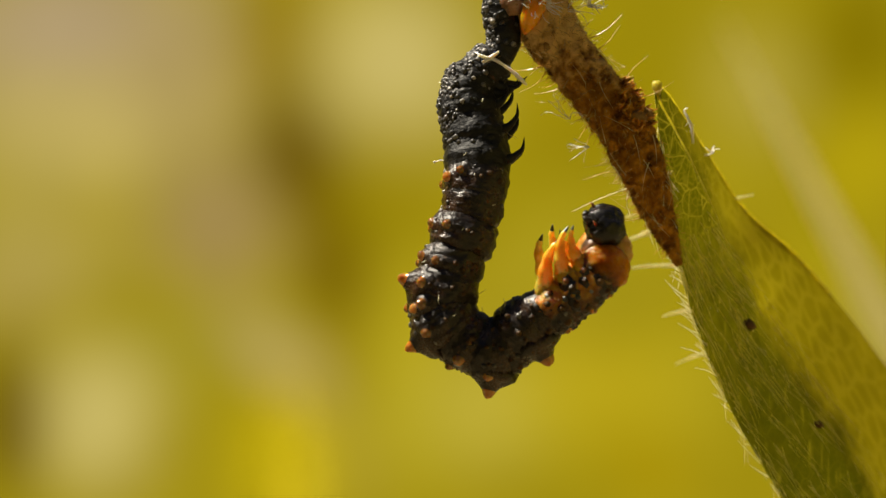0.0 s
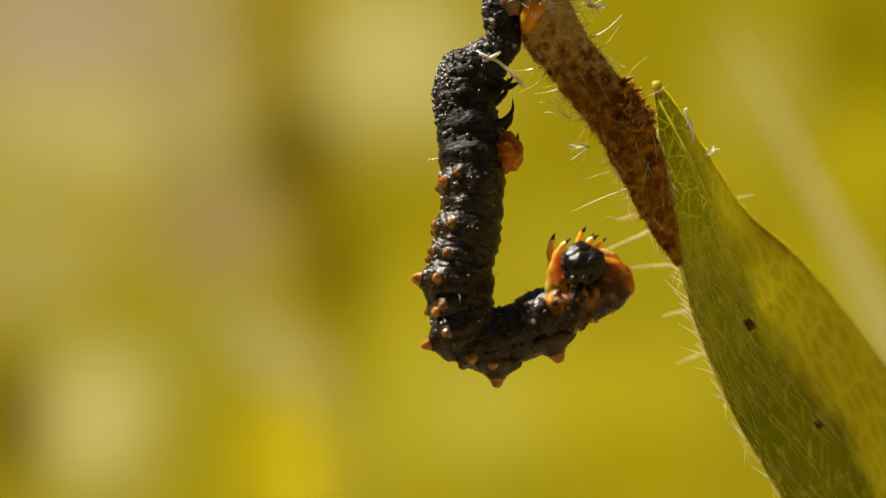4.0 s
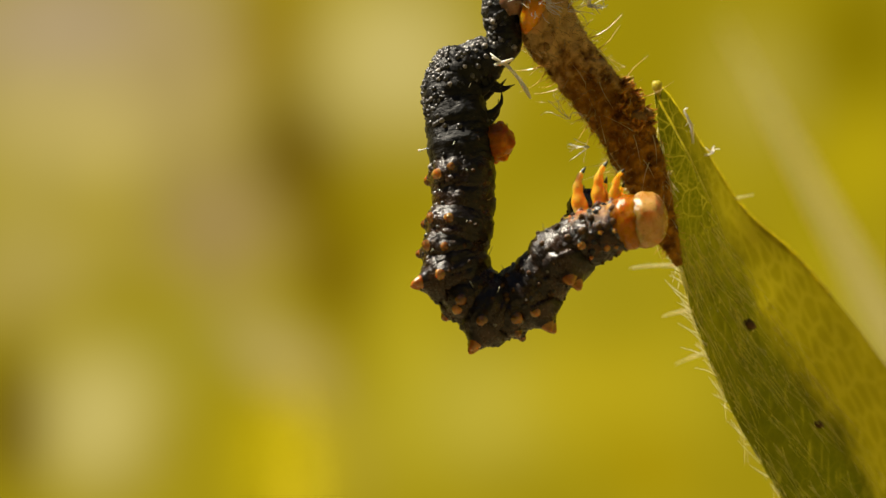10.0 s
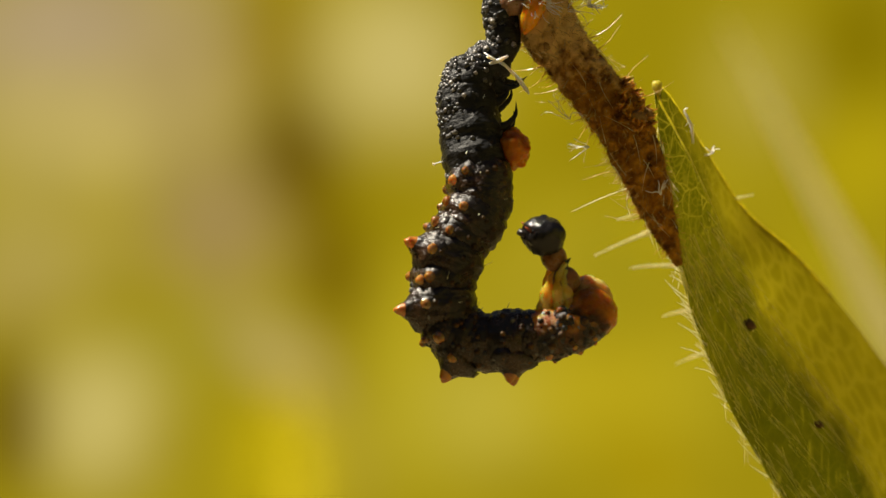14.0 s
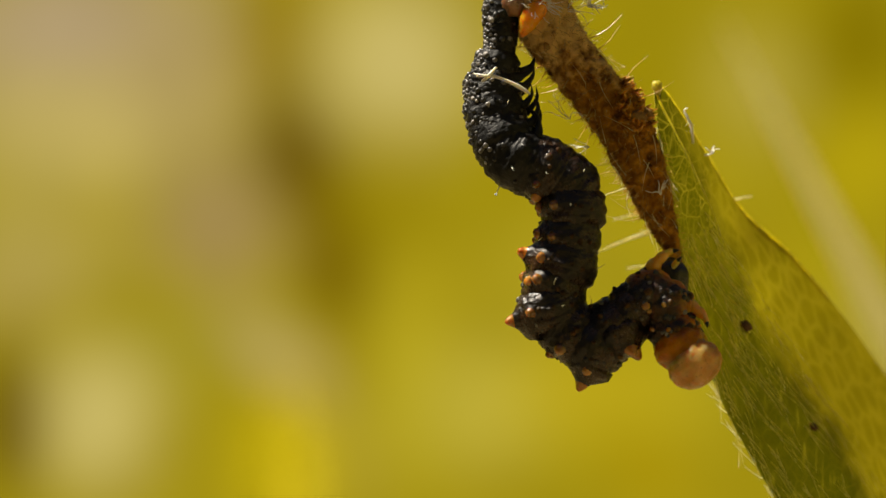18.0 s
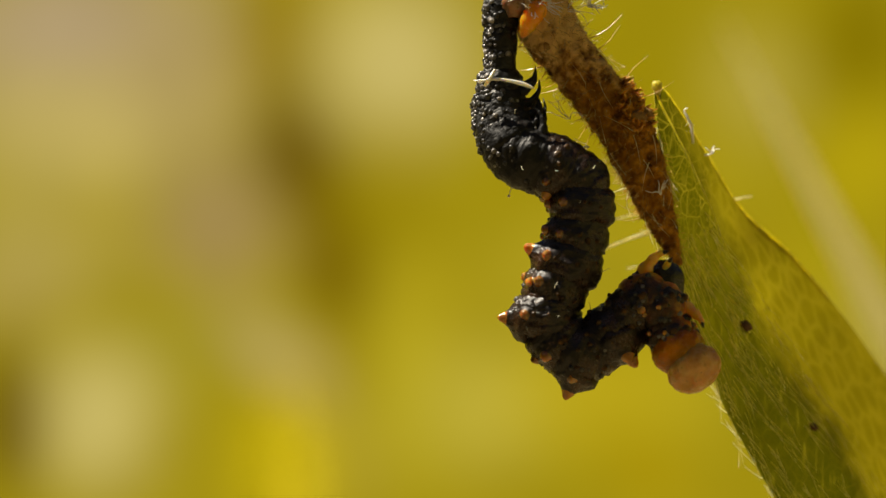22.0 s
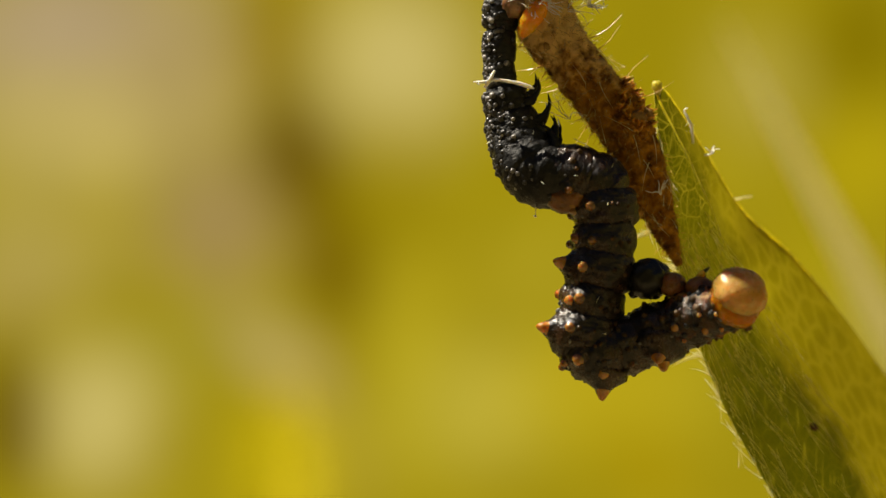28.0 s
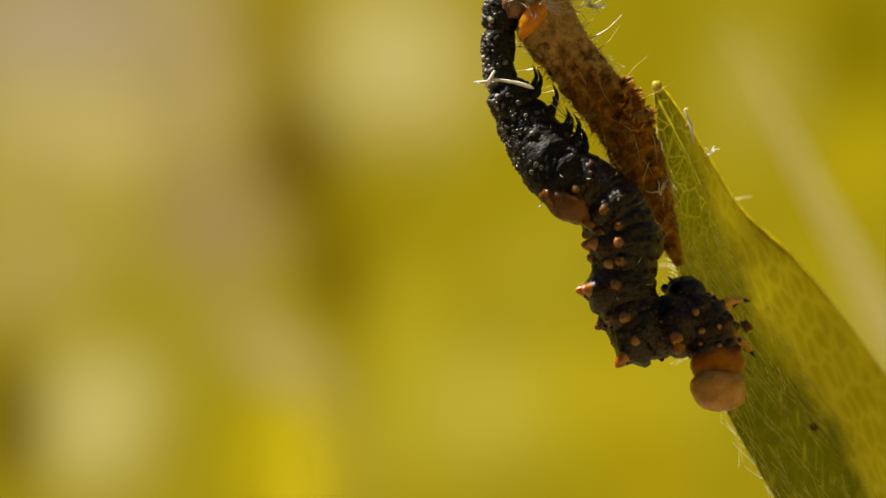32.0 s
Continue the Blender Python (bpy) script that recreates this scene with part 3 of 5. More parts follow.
    # long hairs on the far side of the blade
    for a, b in (((4.75, 0.400, 1.56), (3.15, 0.300, 1.05)), ((5.295, 5.000, 0.940), (4.427, 5.000, 0.810)), ((5.312, 5.500, 0.421), (3.861, 5.500, -0.058)), ((6.130, 6.000, -0.422), (4.819, 6.000, -0.393)),
                 ((6.442, 6.500, -1.563), (5.638, 6.500, -1.680)), ((6.953, 6.500, -2.644), (5.960, 6.500, -2.907)), ((7.465, 5.000, 1.288), (7.971, 5.000, 1.432))):
        d = Vector(b) - Vector(a)
        n = hair_mesh("hair", d.length, 0.02 if a[1] < 2 or a[0] > 7 else 0.05, 0.08, 3)
        n.materials.append(HAIR)
        h = mesh_part("hair", n, HAIR, thing)
        h.matrix_basis = aim(Vector(a) - TIP, d, 0)
    return thing


def build_specks():
    out = []
    for c, r in ((Vector((7.602, 0.000, -1.876)), 0.16), (Vector((9.310, 0.000, -4.354)), 0.12)):
        best = min(((leaf_point(i / 300, j / 60)) for i in range(300) for j in range(61)), key=lambda q: (q.x - c.x * (1 + q.y / 150)) ** 2 + (q.z - c.z * (1 + q.y / 150)) ** 2)
        bm = bmesh.new()
        tube(bm, [(-r, 0, 0.3 * r), (-0.3 * r, 0, 0.1 * r), (0.5 * r, 0, -0.2 * r), (r, 0, -0.5 * r)], [0.35 * r, 0.8 * r, 0.75 * r, 0.2 * r], 7, 0.5, 0.1)
        ob = part("soil_speck", bm, SOIL)
        ob.location = (best + Vector((0, -0.09, 0))) * MM
        tagged(ob, "dark brown crumb of soil stuck on the leaf", "soil crumb", group="crumbs on the leaf")
        out.append(ob)
    return out


def tuft(name, base, n, spread, label, seed, way=(0, 0, 1), material=LINT, thick=1.0, fan=1.0):
    rng = random.Random(seed)
    thing = new(name)
    thing.location = Vector(base) * MM
    tagged(thing, label, "plant fluff", group="fluff")
    for i in range(n):
        pts, p = [], Vector((0, 0, 0))
        d = Vector(way) + Vector((rng.uniform(-1, 1), rng.uniform(-1, 1), rng.uniform(-0.6, 0.6))) * fan
        for k in range(8):
            pts.append(p.copy())
            d += Vector((rng.uniform(-1, 1), rng.uniform(-1, 1), rng.uniform(-1, 1))) * 0.85
            p += d.normalized() * spread / 7
        part("fibre", tube(bmesh.new(), pts, [(0.006 * spread + 0.005) * thick * (1.1 - 0.08 * k) for k in range(8)], 6), material, thing)
    return thing


def curl(label, base, line, thick):
    """One curled fibre with a few fine strays."""
    thing = new("fluff")
    thing.location = Vector(base) * MM
    tagged(thing, label, "plant fluff", group="fluff")
    pts = curve_points(line, 20)
    part("fibre", tube(bmesh.new(), pts, [thick * (0.5 + 0.7 * math.sin(math.pi * min(0.9, 0.15 + i / 22))) for i in range(20)], 8, 0.3, 0.12), LINT, thing)
    rng = random.Random(len(label))
    for i in range(4):
        p = pts[rng.randrange(4, 18)]
        e = p + Vector((rng.uniform(-0.2, 0.2), rng.uniform(-0.1, 0.1), rng.uniform(-0.2, 0.2)))
        part("fibre", tube(bmesh.new(), [p, p.lerp(e, 0.5) + Vector((0.03, 0, 0.03)), e], [0.010, 0.008, 0.004], 5), LINT, thing)
    return thing


# ---- the caterpillar ----
def body_ring_mesh(r, h, seed, along=0.0, power=2.5, folds=2.5, rough=0.07, sides=60, steps=30, flat=1.0, pimples=0, grit=0.5):
    """A wrinkled body ring: axis z towards the head, x towards the back; millimetres."""
    bm = bmesh.new()
    rings = []
    rng = random.Random(seed)
    for i in range(steps + 1):
        v = -1 + 2 * i / steps
        v = max(-0.995, min(0.995, v))
        rad = r * (1 - abs(v) ** power) ** (1 / power)
        rad *= 1 + 0.016 * math.cos(folds * math.pi * v) * (1 - v * v)
        ring = []
        for j in range(sides):
            w = 2 * math.pi * j / sides
            p = Vector((rad * math.cos(w), rad * math.sin(w) * flat, h * v))
            q = p + Vector((0, 0, along))
            k = 0.9 * noise.noise(q / 0.45) + 0.5 * noise.noise(q / 0.17) + 0.25 * noise.noise(q / 0.08)
            crease = noise.noise(Vector((math.cos(w) * 2.6, math.sin(w) * 2.6, (h * v + along) / 0.10)))
            k += 0.28 * crease + grit * max(0.0, noise.noise(q / 0.11)) * (1.0 if math.cos(w + 0.5) > -0.1 else 0.3)
            ring.append(p + Vector((math.cos(w), math.sin(w) * flat, 0)) * r * rough * k)
        rings.append(ring)
    rings_to_bm(bm, rings)
    for i in range(pimples):
        w, v = rng.gauss(-0.25, 0.6) if i % 6 else rng.uniform(0, 2 * math.pi), rng.uniform(-0.7, 0.7)
        rad = r * (1 - abs(v) ** power) ** (1 / power)
        n0 = len(bm.faces)
        ball(bm, (0.97 * rad * math.cos(w), 0.97 * rad * math.sin(w) * flat, h * v), rng.choice((0.04, 0.05, 0.055, 0.065, 0.08)), 1.0, rng.uniform(0.85, 1.2), rng.uniform(0.8, 1.1), 0.3, 8)
        bm.faces.ensure_lookup_table()
        for f in bm.faces[n0:]:
            f.material_index = 1
    return bm


def wart(parent, r, h, angle, v, size, height, material):
    """A rounded wart on a low dark collar, at an angle from the back."""
    w = radians(angle)
    base = r * (1 - abs(v) ** 2.5) ** 0.4 * 0.93
    d = Vector((math.cos(w), math.sin(w), 0.10))
    c = Vector((base * math.cos(w), base * math.sin(w), h * v))
    outline = ((-0.5, 3.2), (0.0, 2.9), (0.18, 2.3), (0.36, 1.65), (0.50, 1.22), (0.62, 1.06), (0.80, 0.88), (0.92, 0.56), (1.0, 0.10))
    bm = tube(bmesh.new(), [c + d * height * a for a, _ in outline], [size * b for _, b in outline], 14, 0.22, 0.12, slots=[0, 0, 0, 0, 1, 1, 1, 1])
    return part("wart", bm, [SKIN_BROWN, material], parent)


def spike(parent, r, h, angle, v, size, height):
    """A fleshy spike: a broad dark tent of skin that draws out to an amber point."""
    w = radians(angle)
    base = r * 0.80
    d = Vector((math.cos(w), math.sin(w), -0.10))
    c = Vector((base * math.cos(w), base * math.sin(w), h * v))
    full = height + 0.2 * r
    outline = ((-0.25, 0.62), (0.06, 0.58), (0.20, 0.44), (0.36, 0.31), (0.50, 0.225), (0.62, 0.165), (0.74, 0.128), (0.85, 0.10), (0.94, 0.066), (1.0, 0.015))
    bm = tube(bmesh.new(), [c + d * full * a for a, _ in outline], [size * b for _, b in outline], 16, 0.22, 0.16, slots=[0, 0, 0, 0, 0, 1, 1, 1, 1])
    return part("spike", bm, [SKIN_BROWN, SPIKE], parent, "broad dark spike with an amber point on the back")


def leg(parent, r, side, length, v=0.0):
    """A jointed, curved amber leg with a dark claw at its end; its origin is its hip."""
    ctrl = [(0.12 * length, -side * 0.05 * length, 0), (-0.35 * length, side * 0.08 * length, 0.02 * length), (-0.75 * length, side * 0.06 * length, 0.10 * length), (-length, side * -0.02 * length, 0.30 * length)]
    pts = curve_points(ctrl, 22)
    prof = [0.27, 0.27, 0.265, 0.25, 0.225, 0.20, 0.215, 0.21, 0.19, 0.16, 0.13, 0.145, 0.14, 0.12, 0.095, 0.08, 0.088, 0.08, 0.06, 0.045, 0.028, 0.006]
    bm = tube(bmesh.new(), pts, [q * length * 0.76 for q in prof], 16, 0.10, 0.15, slots=[0] * 18 + [1] * 3)
    ob = part("leg", bm, [LEG, CLAW], parent, "translucent amber leg with a black claw")
    ob.location = Vector((-0.74 * r, side * 0.38 * r, v)) * MM
    LEGS.append(ob)
    return ob


LEGS, SOLES, FOLDS = [], [], []


def proleg(parent, r, side, size, material, seed):
    """A hooked claw on the underside."""
    rng = random.Random(seed)
    base = Vector((-0.85 * r, side * rng.uniform(0.25, 0.5) * r, rng.uniform(-0.12, 0.12)))
    k = size * rng.uniform(0.8, 1.15)
    pts = curve_points([base + Vector((0.2, 0, 0.04)), base + Vector((-0.10, 0, -0.02)), base + Vector((-0.40 * k, 0, -0.16 * k)), base + Vector((-0.72 * k, 0, -0.48 * k)), base + Vector((-0.80 * k, 0, -1.0 * k))], 12)
    bm = tube(bmesh.new(), pts, [0.17, 0.15, 0.13, 0.115, 0.10, 0.088, 0.078, 0.066, 0.052, 0.038, 0.022, 0.005], 12, 0.22, 0.10)
    part("proleg", bm, material, parent, "dark hooked proleg")


# place along the body, radius, half length, skin, kind
GRAIN = Mat("glint_grey_granule", 0.34, Specular_IOR_Level=0.6)
# random pale greys put the glint of dark glossy beads into their colour
GRAIN.colour(GRAIN.ramp(GRAIN.node("ShaderNodeNewGeometry").outputs["Random Per Island"], (0.0, (0.006, 0.006, 0.006, 1)), (0.45, (0.045, 0.043, 0.042, 1)), (0.85, (0.17, 0.16, 0.155, 1)), (1.0, (0.40, 0.37, 0.34, 1))))
GRAIN = GRAIN.m
BODY = (
    (0.0, 0.44, 0.55, "black", "tail"), (0.55, 0.41, 0.55, "black", ""), (1.05, 0.38, 0.55, "black", ""), (1.5, 0.56, 0.62, "black", "hooks"),
    (1.95, 0.70, 0.72, "black", "hooks"), (2.35, 0.76, 0.80, "black", "hooks"), (2.75, 0.79, 0.85, "black", "hooks"), (3.15, 0.82, 0.85, "black", "sole"),
    (3.55, 0.81, 0.78, "brown", "small"), (3.95, 0.77, 0.72, "brown", ""), (4.35, 0.83, 0.62, "brown", "small"), (4.75, 0.77, 0.74, "brown", "small"),
    (5.1, 0.84, 0.62, "brown", "spike"), (5.55, 0.77, 0.74, "brown", "small"), (6.0, 0.85, 0.64, "brown", "spike"), (6.5, 0.77, 0.76, "brown", "small"),
    (7.0, 0.82, 0.66, "brown", "spike"), (7.5, 0.72, 0.76, "brown", "small"), (8.0, 0.76, 0.66, "brown", "spike"), (8.4, 0.67, 0.72, "brown", "small"),
    (8.82, 0.68, 0.64, "rust", "leg"), (9.32, 0.65, 0.58, "rust", "leg"), (9.76, 0.60, 0.50, "rust", "leg"), (10.15, 0.67, 0.60, "orange", ""), (10.85, 0.68, 0.54, "pale", ""),
)


def thorax_skin(name, lo, hi):
    """Black on the back, orange underneath."""
    s = Mat(name, 0.32, Specular_IOR_Level=0.5)
    dark = s.mix(s.span(s.noise(0.4, 3), 0.45, 0.65), (0.010, 0.005, 0.003, 1), (0.07, 0.025, 0.004, 1))
    warm = s.mix(s.span(s.noise(0.3, 3), 0.4, 0.65), (0.46, 0.13, 0.005, 1), (0.86, 0.38, 0.02, 1))
    sep = s.node("ShaderNodeSeparateXYZ")
    s.link(s.co, sep.inputs[0])
    edge = s.math("ADD", sep.outputs["X"], s.math("MULTIPLY", s.noise(0.25, 4), 0.0007))
    s.colour(s.mix(s.span(edge, lo * MM, hi * MM, 1.0, 0.0, True), dark, warm))
    s.b.inputs["Subsurface Weight"].default_value = 0.85
    s.b.inputs["Subsurface Radius"].default_value = (1.0, 0.4, 0.1)
    s.b.inputs["Subsurface Scale"].default_value = 0.5 * MM
    s.bump(s.noise(0.2, 5), 0.09, 0.9)
    s.bump(s.noise(0.05, 3), 0.02, 0.8)
    return s.m


RUST = thorax_skin("thorax_skin", 0.0, 0.66)
RUST_FRONT = thorax_skin("rusty_thorax_skin", 0.2, 0.92)


def build_caterpillar():
    thing = new("caterpillar")
    thing.location = Vector((1.453, -0.300, 5.812)) * MM
    tagged(thing, "black wrinkled caterpillar with orange warts hanging from the stem", "caterpillar")
    skins = {"black": SKIN_BLACK, "brown": SKIN_BROWN, "rust": RUST, "orange": NECK, "pale": PALE}
    parts = []
    for i, (u, r, h, skin, kind) in enumerate(BODY):
        rng = random.Random(100 + i)
        soft = skin in ("orange", "pale")
        bm = body_ring_mesh(r, h, i + 1, u * 1.4, 2.2 if soft else 2.7, 2.4 if soft else 3.5, 0.085 if soft else 0.07 if skin == "black" else 0.075, pimples=0 if soft else (60 if u < 0.7 else 120 if u < 1.2 else 150 if u < 2.5 else 80 if u < 3 else 16), grit=0.2 if soft else 0.9 if u < 3 else 0.7)
        name = {"black": "rear_segment", "brown": "abdomen_segment", "rust": "thorax_segment", "orange": "neck_fold", "pale": "neck_bulge"}[skin]
        label = {"orange": "soft rusty orange fold of skin", "pale": "smooth swollen pale orange skin"}.get(skin, "")
        seg = part(name, bm, [RUST_FRONT if u > 9.3 and skin == "rust" else skins[skin], GRAIN], thing, label)
        parts.append((seg, u))
        if kind == "tail":
            bm = bmesh.new()
            tube(bm, curve_points([(-0.50, -0.38, 0.62), (-0.62, -0.50, 0.36), (-0.80, -0.54, 0.06), (-0.94, -0.54, -0.20), (-1.05, -0.48, -0.42)], 12), [0.04, 0.13, 0.18, 0.22, 0.25, 0.26, 0.26, 0.25, 0.22, 0.18, 0.13, 0.04], 14, 0.2, 0.25)
            part("tail_plate", ball(bmesh.new(), (-0.28, -0.32, -0.26), 0.36, 0.9, 0.7, 1.15, 0.25), TAILBROWN, seg, "rusty brown plate on the tail")
            part("anal_clasper", bm, ORANGE, seg, "bright orange clasper gripping the stem")
        if kind in ("hooks", "sole"):
            for s in (-1, 1):
                proleg(seg, r, s, 0.55 if u > 1.6 else 0.5, SKIN_BLACK, i * 2 + s)
        if kind == "sole":
            for s in (-1, 1):
                bm = ball(bmesh.new(), (-1.14 * r, s * 0.36 * r, -0.08), 0.42, 1.0, 0.85, 0.98, 0.3, 20)
                SOLES.append(part("proleg", bm, FLESH, seg, "swollen rusty orange proleg"))
            bm = tube(bmesh.new(), [(r * 0.9, -0.1, 0), (r + 0.12, -0.12, 0.02), (r + 0.24, -0.12, 0.05)], [0.02, 0.012, 0.008], 5)
            ball(bm, (r + 0.24, -0.12, 0.05), 0.035, seg=8)
            part("bristle", bm, LINT, seg, "pale bristle with a bright tip")
        if u == 3.55:
            bm = ball(bmesh.new(), (0.72 * r, -0.30 * r, -0.05), 0.46, 0.85, 1.0, 1.5, 0.2, 20)
            FOLDS.append(part("skin_fold", bm, ORANGE_DARK, seg, "stretched rusty skin between the rings"))
        if kind in ("small", "spike"):
            for a in (-26, -56, -92, -128, -105, 28, 62, 105) if kind == "small" else (-48, -70, -96, -130, 52, 90):
                # big back warts stay bright; the rest take the shade-darkened copy
                big = abs(a) < 60 and u < 7.2
                wart(seg, r, h, a + rng.uniform(-9, 9), rng.uniform(-0.12, 0.12), rng.uniform(0.085, 0.125) if big else rng.uniform(0.042, 0.075), rng.uniform(0.20, 0.28) if big else 0.14, WART if big else DOT_SHADED)
        if skin in ("black", "brown") and u > 1.8:
            w = radians(rng.choice((-30, -75, -120, -150)) + rng.uniform(-18, 18))
            a = Vector((math.cos(w), math.sin(w), 0.0)) * r * 0.95
            e = a + Vector((math.cos(w), math.sin(w), rng.uniform(-1.2, 1.2))) * rng.uniform(0.12, 0.3)
            part("bristle", tube(bmesh.new(), [a, a.lerp(e, 0.5) + Vector((0.02, 0, 0.02)), e], [0.010, 0.009, 0.004], 5), HAIR, seg)
        if kind == "spike":
            for s in (-1, 1):
                spike(seg, r, h, s * 9, 0.05, 1.0, 0.38)
        if kind == "leg":
            n = [b[4] for b in BODY[:i]].count("leg")
            for s in (-1, 1):
                leg(seg, r, s, (1.25, 1.2, 0.95)[n])
                bm = ball(bmesh.new(), (-0.70 * r, s * 0.40 * r, 0.02), 0.28, 0.95, 0.9, 0.9, 0.35, 16)
                part("leg_base", bm, AMBER, seg, "glassy amber swollen base of the leg")
            for a in (-20, -48, -74, -100, -128, 20, 50, 80, 115):
                wart(seg, r, h, a + rng.uniform(-8, 8), rng.uniform(-0.35, 0.35), rng.uniform(0.04, 0.085), 0.13, ORANGE_DARK if a < -115 else WART if abs(a) < 30 else DOT_SHADED)
    # head: two glossy lobes with mouthparts
    bm = bmesh.new()
    ball(bm, (0.03, -0.16, 0.0), 0.48, 1.0, 0.86, 1.0, 0.16, 20)
    ball(bm, (0.03, 0.16, 0.0), 0.48, 1.0, 0.86, 1.0, 0.16, 20)
    ball(bm, (-0.05, 0.0, 0.12), 0.45, 1.0, 0.9, 0.95, 0.14, 18)
    head = part("head", bm, GLOSS, thing, "glossy black rounded head")
    for s in (-1, 1):
        bm = tube(bmesh.new(), [(-0.30, s * 0.12, 0.30), (-0.42, s * 0.10, 0.42), (-0.50, s * 0.03, 0.44)], [0.10, 0.085, 0.02], 9, 0.1, 0.1)
        part("mandible", bm, CLAW, head)
        bm = tube(bmesh.new(), [(-0.18, s * 0.30, 0.34), (-0.22, s * 0.34, 0.46), (-0.26, s * 0.34, 0.54)], [0.05, 0.035, 0.012], 7)
        part("feeler", bm, ORANGE_DARK, head, "short rusty feeler")
        for a in range(4):
            w = radians(-60 + 32 * a)
            part("eye", ball(bmesh.new(), (-0.12 + 0.14 * math.sin(w), s * 0.46, 0.16 + 0.13 * math.cos(w)), 0.036, seg=7), GLOSS, head)
    links = []
    for r in (0.36, 0.31):
        links.append(part("neck_link", body_ring_mesh(r, r * 1.15, 50 + int(r * 100), 20 * r, 2.2, 1.0, 0.05), ORANGE_DARK, thing, "rusty wrinkled neck behind the head"))
    return thing, parts, head, links


build_surroundings()
meadow_grass((11.3, 95.0, 9.4), (-0.5, 0.5), 0.95, STRAW, "pale straw-coloured grass blade leaning behind the leaf")
meadow_grass((-13.455, 380.000, -11.823), (-0.02, 0.8), 3.3, BLADE, "bright yellow green grass blade, blunt and broad")
build_stem()
leaf = build_leaf()
specks = build_specks()
curl("white curled fibre on the margin of the leaf", (6.20, 0.55, 2.70), [(0.02, 0, -0.06), (0.0, -0.12, 0.14), (-0.03, -0.15, 0.36), (-0.12, -0.14, 0.56), (-0.20, -0.10, 0.74), (-0.12, -0.1, 0.80)], 0.032)
tuft("fluff", (6.741, 1.100, 2.383), 7, 0.26, "small white tuft on the margin of the leaf", 3, (-0.8, 0, 0.8), LINT, 2.4)
tuft("fluff", (3.02, -0.300, 5.880), 11, 0.8, "pale wisps of fluff on the twig", 5, (0.8, -0.3, 0.4), LINT, 1.1, 1.2)
tuft("fluff", (3.62, -0.25, 2.52), 6, 0.6, "pale silk threads on the edge of the twig", 16, (-1.3, -0.4, 0.4), LINT, 1.2, 1.2)
tuft("fluff", (2.285, -0.750, 6.115), 46, 0.75, "pale fluff over the top of the twig", 15, (0.6, -0.5, -0.1), LINT, 1.5, 1.2)
tuft("fluff", (3.62, -0.5, 6.0), 14, 0.5, "whitish tuft over the shoulder of the twig", 21, (0.5, -0.2, 0.1), LINT, 2.0, 1.2)
tuft("fluff", (3.15, -0.25, 3.22), 5, 0.9, "pale silk threads beside the twig", 6, (-1.3, -0.4, 0.5), LINT, 1.0, 1.1)
scrap = tuft("fluff", (5.383, -0.200, 1.342), 5, 0.45, "white scrap of fluff caught on the stem", 7, (0, -0.3, 1.6), LINT, 2.6, 0.5)


def build_lint():
    """The loose white fibre lying over the caterpillar's rear."""
    thing = new("plant_fibre")
    tagged(thing, "white bent plant fibre lying on the caterpillar", "plant fibre")
    part("strand", tube(bmesh.new(), curve_points([(-0.6, 0, -0.06), (-0.2, -0.06, 0.06), (0.2, -0.05, 0.05), (0.52, -0.03, 0.0), (0.80, 0, -0.08)], 14), [0.02, 0.03, 0.037, 0.04, 0.042, 0.043, 0.045, 0.048, 0.05, 0.052, 0.052, 0.05, 0.042, 0.016], 10, 0.25, 0.15), LINT, thing)
    part("strand", tube(bmesh.new(), [(-0.42, 0.02, -0.14), (-0.30, -0.06, 0.06), (-0.2, -0.05, 0.3)], [0.035, 0.06, 0.03], 7, 0.1, 0.2), LINT, thing)
    part("strand", tube(bmesh.new(), [(-0.7, -0.02, -0.02), (-0.45, -0.06, 0.0), (-0.15, -0.05, 0.08)], [0.015, 0.035, 0.04], 7, 0.1, 0.2), LINT, thing)
    return thing


lint = build_lint()
caterpillar, rings, head, necks = build_caterpillar()

# ---- the caterpillar's bends ----
BENDS = []


def bend(t, roll, *points):
    """At t seconds: the turn about the body's own line, twelve places from tail to neck, and the head's; millimetres."""
    BENDS.append((t, roll, [Vector(p) for p in points]))


def bend_at(t):
    """The bend at any time, eased between the given ones."""
    k = max(i for i, b in enumerate(BENDS) if b[0] <= t + 1e-6)
    if k == len(BENDS) - 1:
        return BENDS[k][1:]
    (t0, r0, p0), (t1, r1, p1) = BENDS[k], BENDS[k + 1]
    f = (t - t0) / (t1 - t0)
    f = f * f * (3 - 2 * f) if t1 - t0 < 0.8 else f
    return r0 + (r1 - r0) * f, [a.lerp(b, f) for a, b in zip(p0, p1)]


def on_line(c, u):
    c = [2 * c[0] - c[1]] + c + [2 * c[-1] - c[-2]]
    k = min(int(u), len(c) - 4)
    return catmull(c[k], c[k + 1], c[k + 2], c[k + 3], u - k)


TWIST = ((0, 0), (6, 0), (7, 10), (8, 8), (9, 14), (9.5, 40), (10, 55), (11, 60), (12, 60), (12.5, 45), (13, 38), (13.5, 20), (14, 10), (14.5, 15), (16.5, 58), (25.5, 58), (27.5, 62), (30, 60), (32, 70))


def twist_at(t):
    """How far the front of the body turns its back to the open side, in degrees."""
    for (t0, a), (t1, b) in zip(TWIST, TWIST[1:]):
        if t <= t1:
            return a + (b - a) * (t - t0) / (t1 - t0)
    return TWIST[-1][1]


